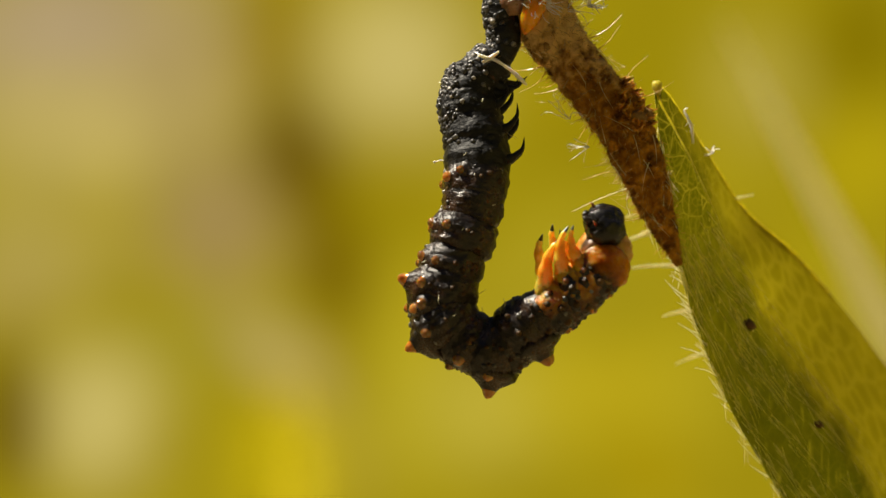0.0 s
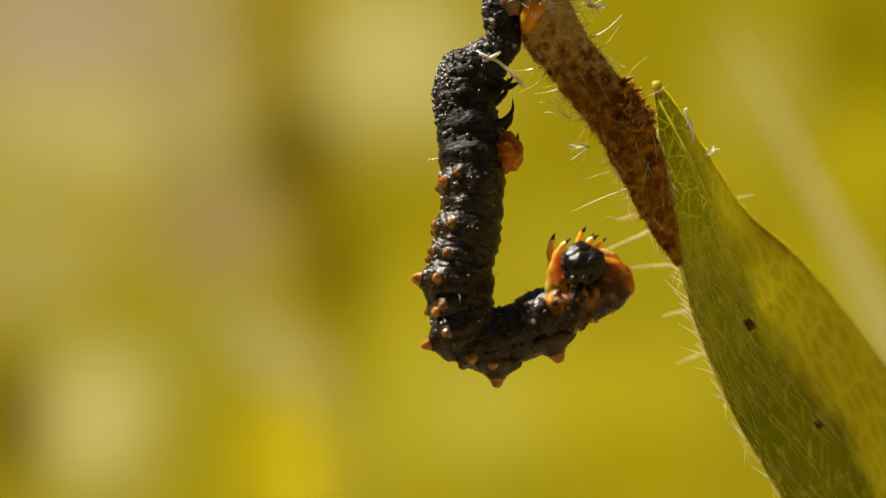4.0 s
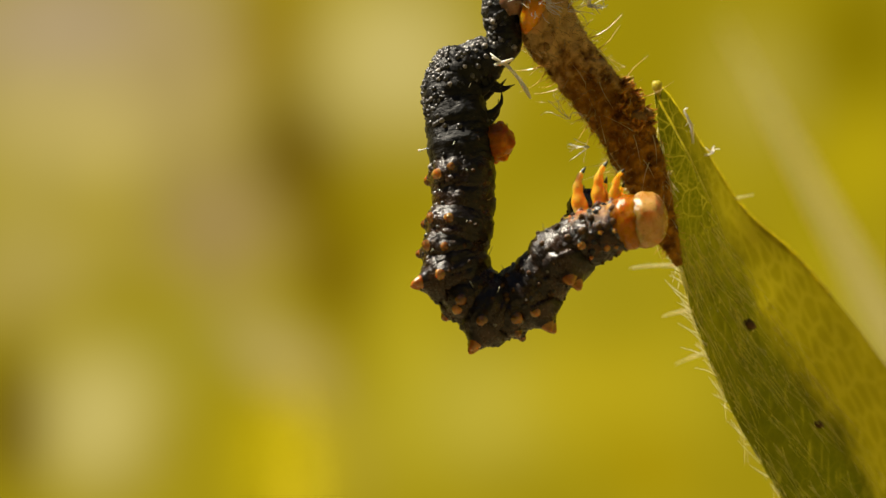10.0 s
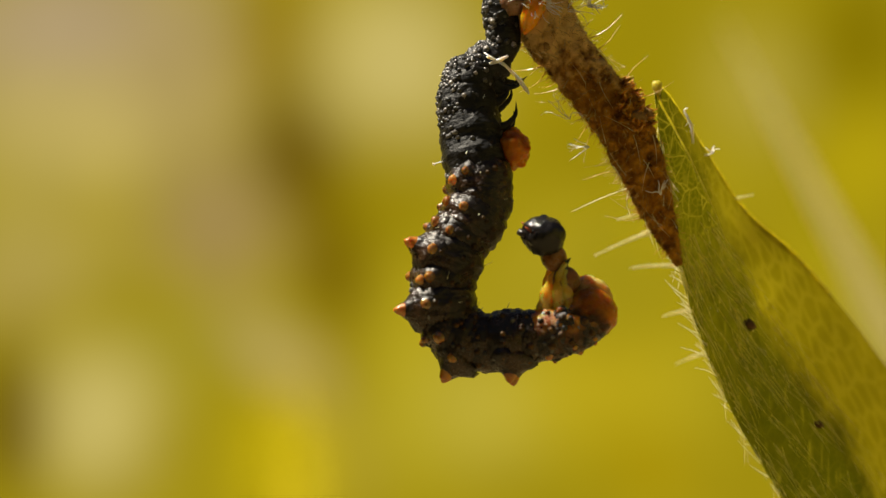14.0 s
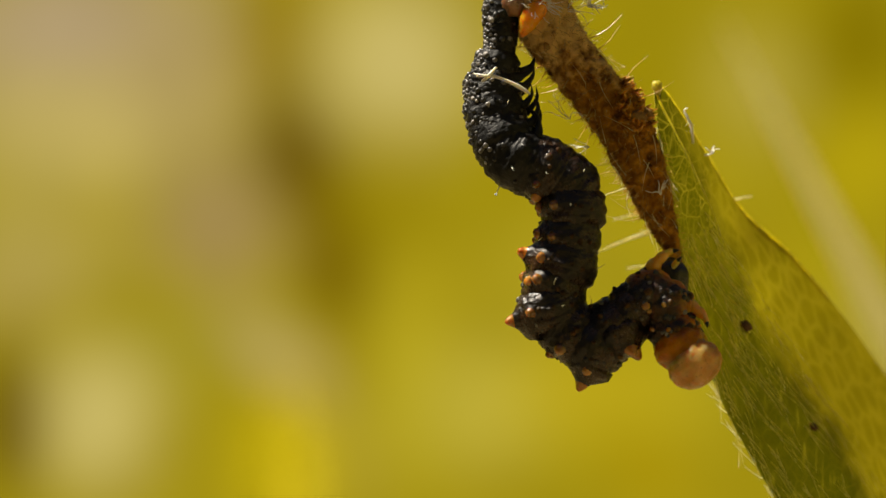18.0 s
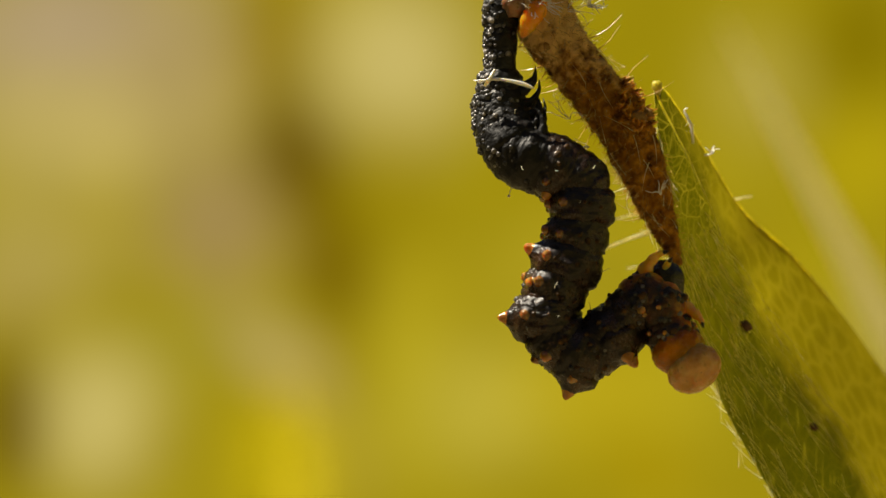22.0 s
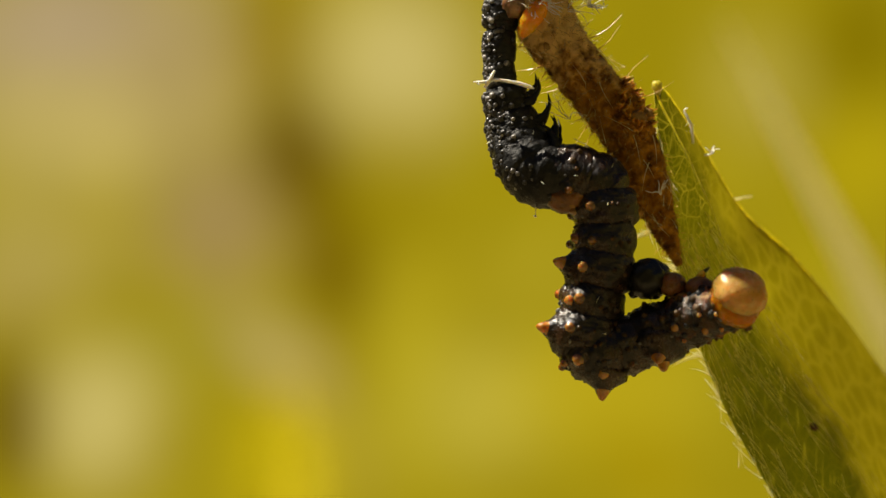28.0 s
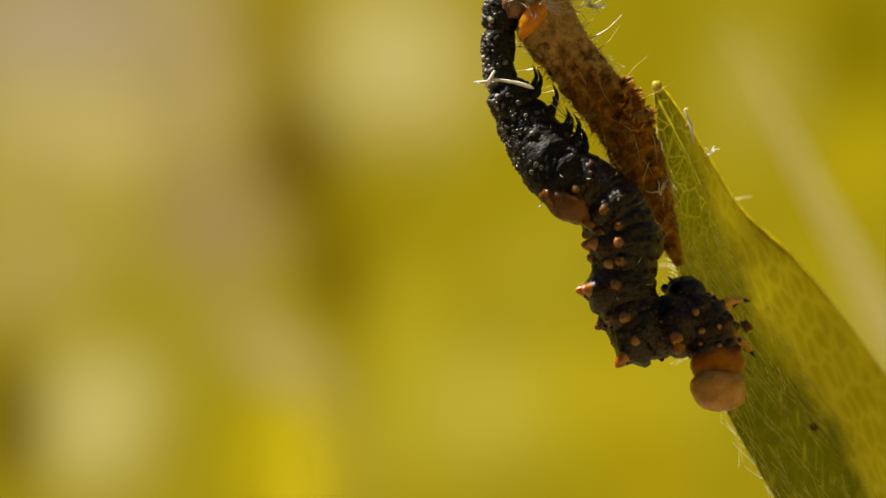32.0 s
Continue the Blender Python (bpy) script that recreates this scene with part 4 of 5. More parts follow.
def body_pose(pts, u, roll, base):
    line = pts[:12]
    tan = on_line(line, min(11, u + 0.3)) - on_line(line, max(0, u - 0.3))
    tan.normalize()
    back = Vector((tan.z, 0, -tan.x))
    back = (back - tan * back.dot(tan)).normalized()
    m = Matrix((back, tan.cross(back), tan)).transposed().to_4x4()
    whole, front = roll
    share = math.sin(math.pi * max(0, min(1, (u - 1) / 10)))
    k = max(0, min(1, (u - 7.0) / 1.8))
    m = m @ Matrix.Rotation(-radians(whole * share + front * k * k * (3 - 2 * k)), 4, "Z")
    return Matrix.Translation((on_line(line, u) - base) * MM) @ m


def motions():
    bend(0, 0, (1.45, -0.30, 5.81), (1.45, -0.40, 4.93), (0.64, -0.40, 3.85), (0.85, -0.80, 2.38), (0.71, -1.20, 0.99), (0.08, -1.50, -0.89), (0.06, -1.60, -1.78), (1.21, -1.60, -2.49), (1.97, -1.90, -1.94), (2.99, -2.15, -1.23), (3.82, -2.40, -0.54), (3.97, -1.90, 0.01), (3.92, -2.40, 0.54))
    bend(0.5, 0, (1.45, -0.30, 5.81), (1.45, -0.40, 4.93), (0.59, -0.40, 3.92), (0.75, -0.80, 2.45), (0.57, -1.20, 1.06), (0.07, -1.50, -0.45), (0.18, -1.60, -1.50), (1.08, -1.60, -1.92), (2.16, -1.90, -1.65), (3.13, -2.15, -1.09), (4.17, -2.40, -0.65), (4.42, -1.90, -0.10), (4.48, -2.40, 0.46))
    bend(1, 0, (1.45, -0.30, 5.81), (1.45, -0.40, 4.93), (0.53, -0.40, 3.90), (0.82, -0.80, 2.38), (0.92, -1.20, 0.92), (0.48, -1.50, -0.89), (0.34, -1.60, -1.77), (1.42, -1.60, -2.72), (2.05, -1.90, -2.50), (3.41, -2.15, -1.79), (4.44, -2.40, -1.85), (4.39, -1.90, -1.17), (4.33, -2.90, -0.88))
    bend(1.5, 0, (1.45, -0.30, 5.81), (1.45, -0.40, 4.93), (0.56, -0.40, 3.92), (0.78, -0.80, 2.38), (0.78, -1.20, 0.92), (-0.05, -1.50, -0.69), (-0.07, -1.60, -1.64), (1.09, -1.60, -2.24), (2.16, -1.90, -1.79), (3.27, -2.15, -1.44), (4.44, -2.40, -1.99), (4.94, -1.90, -1.72), (5.34, -2.40, -1.37))
    bend(2, 0, (1.45, -0.30, 5.81), (1.45, -0.40, 4.93), (0.64, -0.40, 3.92), (0.71, -0.80, 2.31), (0.75, -1.20, 0.71), (0.31, -1.50, -0.85), (0.59, -1.60, -1.89), (1.64, -1.60, -2.37), (2.48, -1.90, -1.85), (3.89, -2.15, -1.51), (4.72, -2.40, -2.34), (5.22, -1.90, -2.46), (5.58, -2.40, -2.37))
    bend(2.5, 0, (1.45, -0.30, 5.81), (1.45, -0.40, 4.93), (0.57, -0.40, 3.92), (0.85, -0.80, 2.31), (0.99, -1.20, 0.64), (0.65, -1.50, -0.94), (0.92, -1.60, -2.37), (1.41, -1.60, -2.72), (2.58, -1.90, -1.93), (3.06, -2.15, -1.16), (3.68, -2.40, -0.33), (3.14, -1.90, -0.12), (2.73, -2.90, -0.01))
    bend(3, 0, (1.45, -0.30, 5.81), (1.45, -0.40, 4.93), (0.50, -0.40, 3.99), (0.92, -0.80, 2.24), (1.06, -1.20, 0.57), (0.82, -1.50, -0.93), (0.96, -1.60, -1.91), (1.98, -1.60, -2.57), (2.70, -1.90, -2.16), (3.68, -2.15, -1.58), (4.58, -2.40, -1.37), (4.78, -1.90, -0.89), (4.73, -2.90, -0.54))
    bend(3.5, 0, (1.45, -0.30, 5.81), (1.45, -0.40, 4.93), (0.57, -0.40, 4.06), (0.85, -0.80, 2.38), (0.78, -1.20, 0.85), (0.35, -1.50, -0.71), (0.30, -1.60, -2.14), (0.75, -1.60, -2.54), (2.09, -1.90, -2.27), (3.13, -2.15, -1.93), (4.24, -2.40, -1.85), (4.04, -1.90, -1.51), (3.81, -2.90, -1.24))
    bend(5.5, 15, (1.45, -0.30, 5.81), (1.45, -0.40, 4.93), (0.43, -0.40, 4.34), (0.29, -0.80, 2.80), (0.43, -1.20, 1.12), (0.64, -1.50, -0.37), (1.41, -1.60, -1.22), (2.58, -1.60, -1.30), (3.27, -1.90, -0.26), (3.34, -2.15, 0.71), (3.13, -2.40, 1.88), (2.79, -1.90, 2.17), (2.23, -2.40, 2.09))
    bend(6, 25, (1.45, -0.30, 5.81), (1.45, -0.40, 4.93), (0.29, -0.40, 4.48), (-0.40, -0.80, 3.15), (-0.74, -1.20, 1.65), (-0.57, -1.50, 0.13), (0.31, -1.60, -0.56), (1.50, -1.60, -0.48), (2.11, -1.90, 0.29), (2.16, -2.15, 1.37), (2.16, -2.40, 2.51), (1.68, -1.90, 2.79), (0.84, -2.40, 2.99))
    bend(6.5, 15, (1.45, -0.30, 5.81), (1.45, -0.40, 4.93), (0.36, -0.40, 4.34), (0.29, -0.80, 2.80), (0.08, -1.20, 1.26), (0.03, -1.50, -0.54), (0.61, -1.60, -1.58), (1.95, -1.60, -1.69), (2.78, -1.90, -0.96), (3.13, -2.15, 0.01), (3.40, -2.40, 1.33), (3.00, -1.90, 1.68), (2.23, -2.40, 2.64))
    bend(7, 10, (1.45, -0.30, 5.81), (1.45, -0.40, 4.93), (0.29, -0.40, 4.45), (-0.15, -0.80, 3.08), (-0.71, -1.20, 1.68), (-1.00, -1.50, 0.12), (-0.36, -1.60, -1.12), (0.66, -1.60, -1.45), (1.41, -1.90, -0.52), (2.20, -2.15, 0.40), (2.89, -2.40, 1.61), (2.44, -1.90, 1.79), (1.37, -2.40, 2.30))
    bend(7.5, 0, (1.45, -0.30, 5.81), (1.45, -0.40, 4.93), (0.57, -0.40, 4.13), (0.57, -0.80, 2.52), (0.36, -1.20, 1.06), (0.04, -1.50, -0.33), (0.33, -1.60, -1.46), (1.41, -1.60, -1.97), (2.51, -1.90, -1.72), (3.20, -2.15, -1.09), (3.82, -2.40, -0.19), (3.49, -1.90, 0.15), (2.51, -2.40, 0.98))
    bend(8, 0, (1.45, -0.30, 5.81), (1.45, -0.40, 4.93), (0.57, -0.40, 4.06), (0.61, -0.80, 2.45), (0.50, -1.20, 0.99), (0.03, -1.50, -0.47), (0.17, -1.60, -2.08), (0.51, -1.60, -2.45), (1.79, -1.90, -2.09), (2.71, -2.15, -1.81), (3.49, -2.40, -1.61), (3.39, -1.90, -1.26), (3.03, -1.80, 0.18))
    bend(8.5, 0, (1.45, -0.30, 5.81), (1.45, -0.40, 4.93), (0.50, -0.40, 4.09), (0.54, -0.80, 2.52), (0.36, -1.20, 1.01), (-0.02, -1.50, -0.51), (0.19, -1.60, -1.76), (1.02, -1.60, -2.33), (2.09, -1.90, -1.93), (3.05, -2.15, -1.54), (3.99, -2.40, -1.81), (3.94, -1.90, -1.44), (3.98, -1.70, 0.10))
    bend(9, 0, (1.45, -0.30, 5.81), (1.45, -0.40, 4.93), (0.43, -0.40, 4.13), (0.50, -0.80, 2.59), (0.29, -1.20, 1.06), (-0.10, -1.50, -0.41), (0.21, -1.60, -1.65), (1.14, -1.60, -2.07), (2.16, -1.90, -1.51), (3.35, -2.15, -1.33), (4.60, -2.40, -1.65), (4.47, -1.90, -1.15), (4.22, -1.65, 0.02))
    bend(9.5, 10, (1.45, -0.30, 5.81), (1.45, -0.40, 4.93), (0.39, -0.40, 4.20), (0.50, -0.80, 2.59), (0.29, -1.20, 1.19), (0.13, -1.50, -0.05), (0.41, -1.60, -1.04), (1.33, -1.60, -1.20), (2.44, -1.90, -0.68), (3.20, -2.15, 0.01), (3.82, -2.40, 0.57), (4.37, -2.50, 0.98), (3.56, -1.50, 1.34))
    bend(10, 15, (1.45, -0.30, 5.81), (1.45, -0.40, 4.93), (0.29, -0.40, 4.20), (0.43, -0.80, 2.73), (0.50, -1.20, 1.06), (0.30, -1.50, -0.40), (1.15, -1.60, -1.46), (2.00, -1.60, -1.14), (2.85, -1.90, -0.19), (3.75, -2.15, 0.36), (4.44, -2.40, 0.64), (5.03, -2.50, 0.73), (3.60, -1.05, 0.95))
    bend(10.5, 10, (1.45, -0.30, 5.81), (1.45, -0.40, 4.93), (0.39, -0.40, 4.17), (0.53, -0.80, 2.63), (0.57, -1.20, 1.06), (0.13, -1.50, -0.84), (0.78, -1.60, -1.34), (2.04, -1.60, -1.07), (2.99, -1.90, -0.54), (3.96, -2.15, 0.01), (4.65, -2.40, 0.01), (5.41, -2.50, -0.12), (3.84, -1.40, 0.22))
    bend(11, 5, (1.45, -0.30, 5.81), (1.45, -0.40, 4.93), (0.57, -0.40, 4.06), (0.78, -0.80, 2.52), (0.99, -1.20, 0.99), (1.05, -1.50, -0.81), (1.40, -1.60, -1.37), (2.68, -1.60, -1.31), (3.43, -1.90, -0.68), (4.38, -2.15, -0.12), (5.27, -2.40, -0.47), (6.06, -2.50, -0.54), (4.54, -1.30, 0.01))
    bend(11.5, 0, (1.45, -0.30, 5.81), (1.45, -0.40, 4.93), (0.78, -0.40, 3.92), (1.06, -0.80, 2.66), (1.61, -1.20, 1.19), (1.60, -1.50, -0.29), (1.81, -1.60, -0.88), (3.10, -1.60, -0.76), (3.82, -1.90, -0.26), (4.65, -2.15, 0.22), (5.48, -2.40, -0.12), (6.14, -2.50, -0.40), (4.82, -1.30, 0.15))
    bend(12, 45, (1.45, -0.30, 5.81), (1.45, -0.40, 4.93), (0.36, -0.40, 4.20), (0.43, -0.80, 2.59), (0.64, -1.20, 0.99), (0.57, -1.80, -0.19), (1.21, -2.20, -0.57), (2.35, -2.60, -0.23), (3.14, -2.90, 0.50), (3.66, -2.95, 1.18), (4.06, -2.90, 1.70), (4.43, -2.90, 2.15), (3.73, -2.00, 0.15))
    bend(12.5, 20, (1.45, -0.30, 5.81), (1.45, -0.40, 4.93), (0.43, -0.40, 4.17), (0.57, -0.80, 2.55), (0.71, -1.20, 0.99), (0.50, -1.50, -0.18), (1.17, -1.60, -1.33), (2.00, -1.60, -1.30), (2.99, -1.90, -0.40), (3.62, -2.15, 0.29), (4.10, -2.40, 0.84), (4.58, -2.50, 1.33), (3.43, -1.40, 0.85))
    bend(13, 10, (1.45, -0.30, 5.81), (1.45, -0.40, 4.93), (0.50, -0.40, 4.13), (0.64, -0.80, 2.52), (0.92, -1.20, 0.99), (0.45, -1.50, -0.35), (0.72, -1.60, -1.80), (1.39, -1.60, -2.27), (2.48, -1.90, -1.61), (3.19, -2.15, -1.19), (3.79, -2.40, -1.40), (3.61, -1.90, -1.10), (1.82, -1.80, -0.54))
    bend(13.5, 10, (1.45, -0.30, 5.81), (1.45, -0.40, 4.93), (0.57, -0.40, 4.06), (0.75, -0.80, 2.49), (0.92, -1.20, 0.99), (0.32, -1.50, -0.28), (0.20, -1.60, -1.48), (0.91, -1.60, -2.13), (1.88, -1.90, -1.65), (2.30, -2.15, -0.96), (2.71, -2.40, -0.19), (2.51, -1.90, 0.01), (2.23, -2.30, 0.64))
    bend(14, 10, (1.45, -0.30, 5.81), (1.45, -0.40, 4.93), (0.64, -0.40, 3.99), (0.78, -0.80, 2.45), (0.92, -1.20, 1.12), (0.22, -1.50, -0.09), (-0.00, -1.60, -1.35), (0.54, -1.60, -2.22), (1.62, -1.90, -2.22), (2.85, -2.15, -1.99), (3.54, -2.40, -1.65), (3.47, -1.90, -1.26), (2.46, -2.30, 0.29))
    bend(14.5, 0, (1.45, -0.30, 5.81), (1.45, -0.40, 4.93), (0.57, -0.40, 4.06), (0.71, -0.80, 2.52), (0.85, -1.20, 1.06), (0.08, -1.50, -0.45), (0.31, -1.60, -1.31), (1.47, -1.60, -1.74), (2.30, -1.90, -1.51), (3.32, -2.15, -0.98), (4.40, -2.40, -1.12), (4.25, -1.90, -0.82), (2.57, -2.30, 0.43))
    bend(16.5, 0, (1.45, -0.30, 5.81), (1.42, -0.40, 4.97), (0.92, -0.40, 4.06), (1.27, -0.80, 2.45), (2.51, -0.90, 1.40), (2.67, -1.10, -0.00), (2.66, -1.15, -1.33), (3.48, -1.15, -1.96), (4.45, -1.20, -1.58), (5.28, -1.30, -1.09), (5.90, -1.50, -2.20), (6.45, -1.80, -2.79), (5.55, -0.60, -0.69))
    bend(17, 0, (1.45, -0.30, 5.81), (1.42, -0.40, 4.97), (1.13, -0.40, 3.85), (1.62, -0.80, 2.45), (2.86, -0.90, 1.40), (2.84, -1.10, -0.14), (2.63, -1.15, -1.31), (3.69, -1.15, -2.21), (4.20, -1.20, -1.86), (5.28, -1.30, -1.09), (5.83, -1.50, -2.27), (6.35, -1.80, -2.89), (5.55, -0.60, -0.69))
    bend(18, 0, (1.45, -0.30, 5.81), (1.42, -0.40, 4.97), (1.23, -0.40, 3.78), (1.71, -0.80, 2.38), (3.11, -0.90, 1.54), (3.01, -1.10, -0.23), (2.68, -1.15, -1.45), (3.71, -1.15, -2.38), (4.15, -1.20, -1.94), (5.28, -1.30, -1.16), (5.76, -1.50, -2.27), (6.25, -1.80, -2.92), (5.55, -0.60, -0.75))
    bend(19, 0, (1.45, -0.30, 5.81), (1.42, -0.40, 4.97), (1.30, -0.40, 3.78), (1.92, -0.80, 2.38), (3.53, -0.90, 1.57), (3.25, -1.10, -0.12), (2.70, -1.15, -1.54), (3.43, -1.15, -2.39), (4.23, -1.20, -1.93), (5.28, -1.30, -1.16), (5.79, -1.50, -2.23), (6.28, -1.80, -2.92), (5.55, -0.60, -0.75))
    bend(20, 0, (1.45, -0.30, 5.81), (1.42, -0.40, 4.59), (1.45, -0.40, 3.32), (2.09, -0.80, 2.37), (3.49, -0.90, 1.82), (3.27, -1.10, -0.02), (2.76, -1.15, -1.22), (3.73, -1.15, -2.53), (4.17, -1.20, -1.97), (5.21, -1.30, -1.16), (5.76, -1.50, -2.20), (6.24, -1.80, -2.93), (5.49, -0.60, -0.75))
    bend(22, 0, (1.45, -0.30, 5.81), (1.42, -0.40, 4.59), (1.45, -0.40, 3.32), (1.91, -0.80, 2.37), (3.35, -0.90, 1.61), (3.16, -1.10, -0.21), (2.55, -1.15, -1.64), (3.33, -1.15, -2.57), (4.09, -1.20, -2.10), (5.14, -1.30, -1.23), (5.69, -1.50, -2.34), (6.24, -1.80, -3.03), (5.44, -0.60, -0.81))
    bend(23, 0, (1.45, -0.30, 5.81), (1.42, -0.40, 4.59), (1.45, -0.40, 3.32), (1.95, -0.80, 2.30), (3.51, -0.90, 1.54), (3.37, -1.10, -0.20), (2.69, -1.15, -1.83), (3.34, -1.15, -2.63), (4.06, -1.20, -2.17), (5.21, -1.30, -1.23), (5.69, -1.50, -2.34), (6.24, -1.80, -3.03), (5.49, -0.60, -0.81))
    bend(25, 5, (1.45, -0.30, 5.81), (1.42, -0.40, 4.59), (1.45, -0.40, 3.32), (2.16, -0.80, 2.16), (3.83, -0.90, 1.47), (3.62, -1.10, -0.34), (2.98, -1.15, -1.72), (3.94, -1.15, -2.78), (4.36, -1.20, -2.28), (5.28, -1.30, -1.37), (5.85, -1.50, -2.34), (6.38, -1.80, -2.93), (5.55, -0.60, -0.92))
    bend(25.5, 5, (1.45, -0.30, 5.81), (1.42, -0.40, 4.59), (1.45, -0.40, 3.32), (2.16, -0.80, 2.16), (3.83, -0.90, 1.47), (3.56, -1.10, -0.31), (2.97, -1.15, -1.98), (3.20, -1.15, -2.58), (4.52, -1.20, -1.93), (5.28, -1.30, -1.37), (5.85, -1.50, -2.31), (6.42, -1.80, -2.86), (5.55, -0.60, -0.92))
    bend(27.5, 10, (1.45, -0.30, 5.81), (1.42, -0.40, 4.34), (1.82, -0.40, 2.83), (2.31, -0.80, 1.92), (3.83, -0.90, 1.54), (3.85, -1.10, -0.31), (3.51, -1.15, -1.82), (4.16, -1.15, -2.36), (5.07, -1.20, -2.04), (6.25, -1.80, -1.65), (7.06, -2.35, -1.34), (7.26, -2.65, -1.00), (5.08, -1.30, -0.75))
    bend(28, 10, (1.45, -0.30, 5.81), (1.42, -0.40, 4.34), (1.82, -0.40, 2.83), (2.34, -0.80, 1.89), (3.83, -0.90, 1.54), (3.92, -1.10, -0.34), (3.51, -1.15, -2.02), (3.88, -1.15, -2.54), (5.23, -1.20, -2.07), (6.25, -1.80, -1.65), (7.06, -2.35, -1.34), (7.26, -2.65, -1.00), (5.08, -1.30, -0.75))
    bend(28.5, 8, (1.45, -0.30, 5.81), (1.42, -0.40, 4.34), (1.82, -0.40, 2.83), (2.37, -0.80, 1.78), (3.76, -0.90, 1.50), (3.85, -1.10, -0.33), (3.56, -1.15, -1.94), (4.04, -1.15, -2.41), (5.24, -1.20, -1.99), (6.11, -1.80, -1.72), (7.00, -2.40, -1.45), (7.40, -2.35, -1.40), (5.30, -1.10, -0.95))
    bend(29, 8, (1.45, -0.30, 5.81), (1.42, -0.40, 4.34), (1.87, -0.40, 2.74), (2.48, -0.80, 1.60), (3.69, -0.90, 1.40), (3.83, -1.10, -0.35), (3.69, -1.15, -1.54), (4.61, -1.15, -2.16), (5.48, -1.20, -1.95), (6.85, -2.00, -1.82), (7.35, -2.15, -2.20), (7.52, -1.75, -2.50), (5.87, -0.60, -1.45))
    bend(29.5, 10, (1.45, -0.30, 5.81), (1.42, -0.40, 4.34), (1.84, -0.40, 2.81), (2.41, -0.80, 1.60), (3.72, -0.90, 1.33), (3.94, -1.10, 0.01), (3.89, -1.15, -1.34), (4.58, -1.15, -2.06), (5.58, -1.20, -1.81), (6.45, -1.30, -1.88), (7.03, -1.50, -2.51), (7.39, -1.80, -3.14), (5.87, -0.60, -1.45))
    bend(30, 12, (1.45, -0.30, 5.81), (1.42, -0.40, 4.34), (1.82, -0.40, 2.83), (2.34, -0.80, 1.57), (3.79, -0.90, 1.26), (4.02, -1.10, -0.36), (4.12, -1.15, -1.34), (4.82, -1.15, -1.93), (5.76, -1.20, -1.72), (6.54, -1.30, -1.80), (6.98, -1.50, -2.62), (7.05, -1.80, -3.50), (6.15, -0.80, -1.20))
    bend(31, 12, (1.45, -0.30, 5.81), (1.42, -0.40, 4.34), (1.82, -0.40, 2.83), (2.31, -0.80, 1.68), (3.76, -0.90, 1.37), (3.83, -1.10, -0.35), (3.48, -1.15, -1.20), (4.68, -1.15, -2.27), (5.42, -1.20, -1.93), (6.25, -1.30, -1.80), (6.70, -1.50, -2.65), (6.79, -1.80, -3.47), (5.95, -0.70, -1.20))
    bend(31.5, 15, (1.45, -0.30, 5.81), (1.42, -0.40, 4.34), (1.82, -0.40, 2.83), (2.34, -0.80, 1.71), (3.81, -0.90, 1.33), (4.10, -1.10, 0.08), (3.89, -1.15, -1.30), (4.52, -1.15, -2.06), (5.48, -1.20, -1.86), (6.28, -1.30, -1.80), (6.68, -1.50, -2.65), (6.76, -1.80, -3.44), (5.95, -0.70, -1.20))
    bend(32, 25, (1.45, -0.30, 5.81), (1.42, -0.40, 4.34), (2.16, -0.40, 2.92), (2.83, -0.80, 1.94), (3.89, -0.90, 1.26), (4.55, -1.10, 0.25), (4.42, -1.15, -0.92), (4.90, -1.15, -1.95), (5.73, -1.20, -1.85), (6.45, -1.30, -1.85), (6.72, -1.50, -2.70), (6.75, -1.80, -3.55), (5.98, -0.70, -1.20))
    base = Vector(caterpillar.location) / MM
    times = [0.25 * i for i in range(129)]
    states = []
    for t in times:
        roll, pts = bend_at(t)
        states.append((t, (roll, twist_at(t)), pts))
    for seg, u in rings:
        walk(seg, [(t, body_pose(pts, u, roll, base)) for t, roll, pts in states])
    rows = []
    for t, roll, pts in states:
        way = (pts[12] - pts[11]).normalized()
        back = Vector((way.z, 0, -way.x))
        back = (back - way * back.dot(way)).normalized()
        q = Matrix((back, way.cross(back), way)).transposed().to_4x4()
        rows.append((t, Matrix.Translation((pts[12] - base) * MM) @ q))
    walk(head, rows)
    for ob, f in zip(necks, (0.38, 0.72)):
        rows = []
        for t, roll, pts in states:
            m = body_pose(pts, 9.9, roll, base)
            a = m.translation + m.to_3x3() @ Vector((-0.25 * MM, 0, 0))
            e = (pts[12] - base) * MM
            way = (e - a).normalized()
            back = Vector((way.z, 0, -way.x))
            back = (back - way * back.dot(way)).normalized()
            q = Matrix((back, way.cross(back), way)).transposed().to_4x4()
            rows.append((t, Matrix.Translation(a.lerp(e, f)) @ q))
        walk(ob, rows)
    # legs: mean lean towards the head, fan from pair to pair, turn about the body
    swing = ((0, 12, -10, 0), (2, 14, 10, 0), (3, 10, 0, 0), (3.5, 14, 0, 0), (6, 34, 6, 0), (7, 30, 16, 0), (8, 32, 28, 0), (9, 6, 2, -8), (10, 4, 4, -48), (10.5, 12, 6, -48), (11, 20, 0, -40),
             (11.5, 30, 0, -40), (12, 40, 0, 0), (12.5, 8, 6, -35), (13, -8, -20, -30), (14.5, 14, 6, -10), (16.5, 74, 8, -35), (25.5, 74, 8, -35), (27.5, 34, 10, -40), (32, 34, 10, -40))
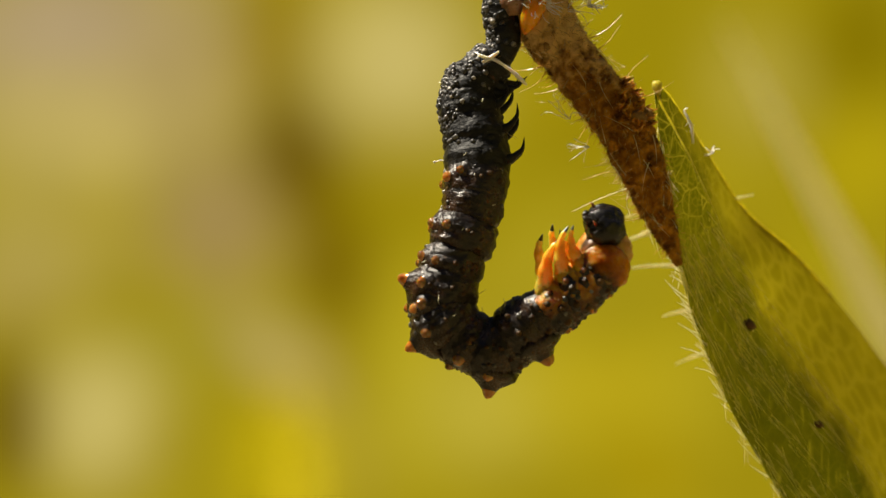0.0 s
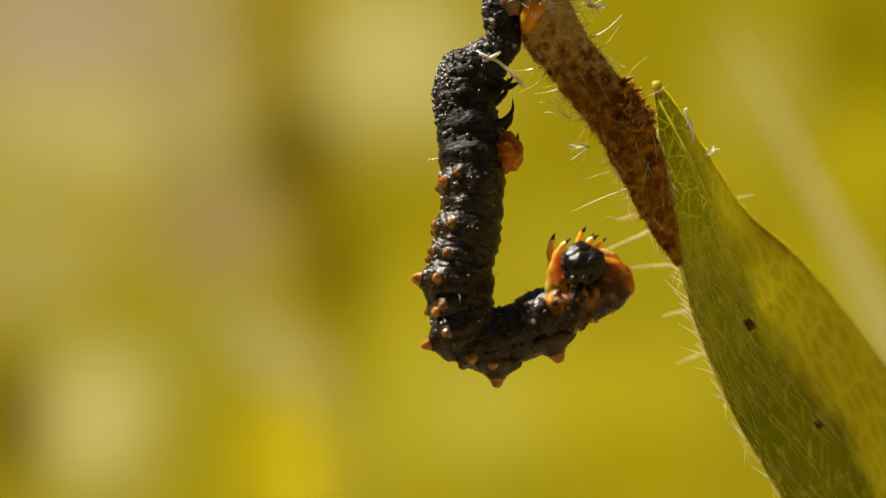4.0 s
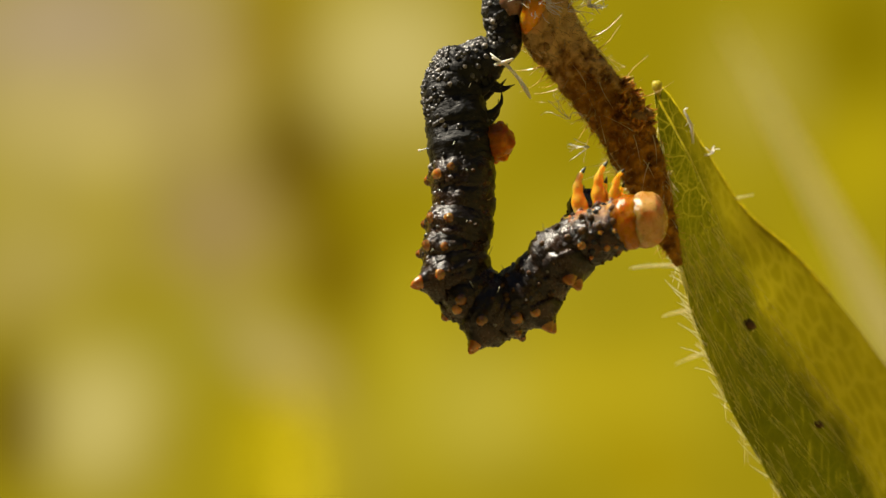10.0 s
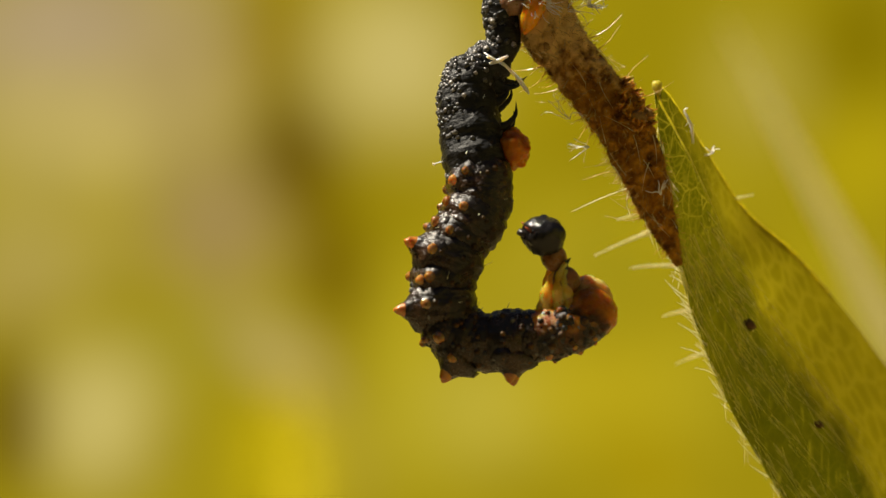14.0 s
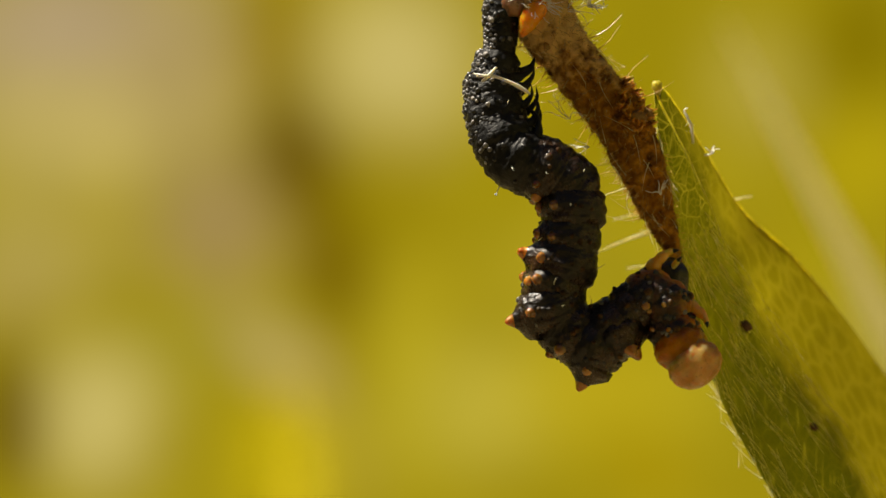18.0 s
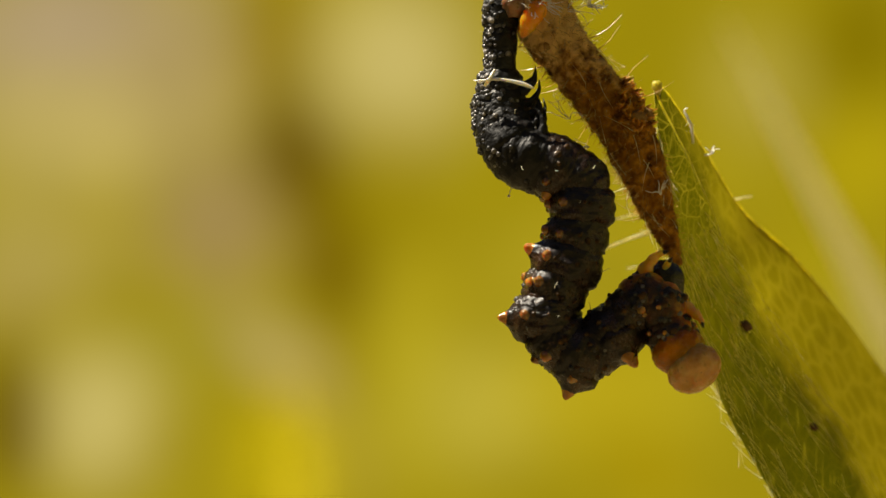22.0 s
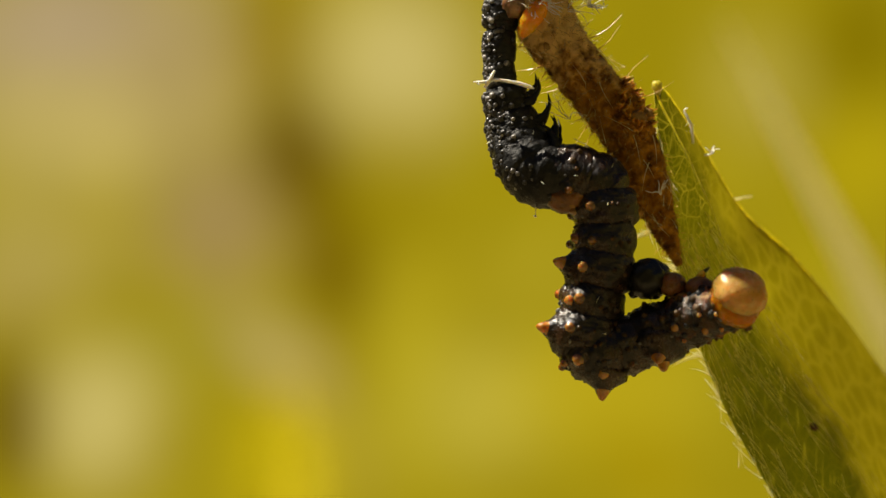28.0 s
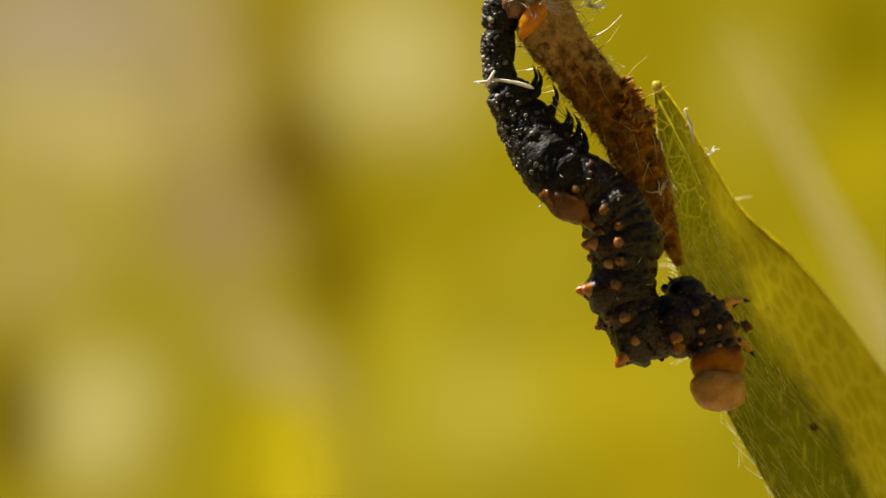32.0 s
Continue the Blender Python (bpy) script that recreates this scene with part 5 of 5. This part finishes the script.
    for i, ob in enumerate(LEGS):
        hip = Matrix.Translation(ob.location)
        rows = []
        for t, lean, fan, roll in swing:
            inward = 0.3 if 10.8 < t < 12.2 else (0.1, 0.25, 0.2, 0.4, 0.3, 0.5)[i] + (0.3 if t > 27 else 0.0) if t > 16 else 0.0
            angle = lean + fan * (i // 2 - 1) + (15, -8)[i % 2]
            rows.append((t, hip @ Matrix.Translation((inward * MM, (0.5, -0.2)[i % 2] * inward * MM, 0)) @ Matrix.Rotation(radians(angle), 4, "Y") @ Matrix.Rotation(radians(-roll), 4, "Z")))
        walk(ob, rows)
    for ob in SOLES:
        walk(ob, [(t, pose(x * MM, 0, 0)) for t, x in ((0, 1.0), (3.0, 1.0), (3.6, 0.12), (9, 0.08), (10, 0.05), (11, -0.22), (11.6, -0.05), (12.2, 0.0), (14.5, 0.02), (16.5, 0.9), (17.5, 1.0), (32, 1.0))])
    for ob in FOLDS:
        walk(ob, [(t, pose(-q * 0.9 * MM, q * 0.3 * MM, 0)) for t, q in ((0, 0.62), (19, 0.62), (25, 0.1), (30, 0.0), (32, -0.15))])
    # the leaf gives way a little when the caterpillar leans on it
    rest = Matrix.Translation(TIP * MM)
    pushed = rest @ Matrix.Rotation(radians(0.85), 4, "Y")
    for ob in (leaf, *specks):
        turn_about = rest.inverted() @ Matrix.Translation(ob.location)
        walk(ob, [(0.0, rest @ turn_about), (14.5, rest @ turn_about), (16.6, pushed @ turn_about), (32.0, pushed @ turn_about)])
    walk(lint, [(t, pose(x * MM, -1.15 * MM, z * MM, 0, turn, 0)) for t, x, z, turn in
                ((0, 1.40, 4.50, 30), (3, 1.40, 4.50, 32), (6, 1.48, 4.40, 44), (9, 1.66, 4.34, 46), (12, 1.66, 4.30, 45), (14.5, 1.52, 4.40, 38), (17, 1.40, 4.20, 22), (19, 1.42, 4.1, 16), (20, 1.35, 4.15, 25), (22, 1.45, 4.10, 5), (25, 1.45, 4.08, 4), (32, 1.45, 4.08, 4))])
    hid = Matrix.Translation(Vector((5.521, 0.900, 1.563)) * MM)
    shown = Matrix.Translation(Vector((5.383, -0.200, 1.342)) * MM)
    walk(scrap, [(0.0, hid), (11.3, hid), (11.9, shown), (32.0, shown)])


motions()
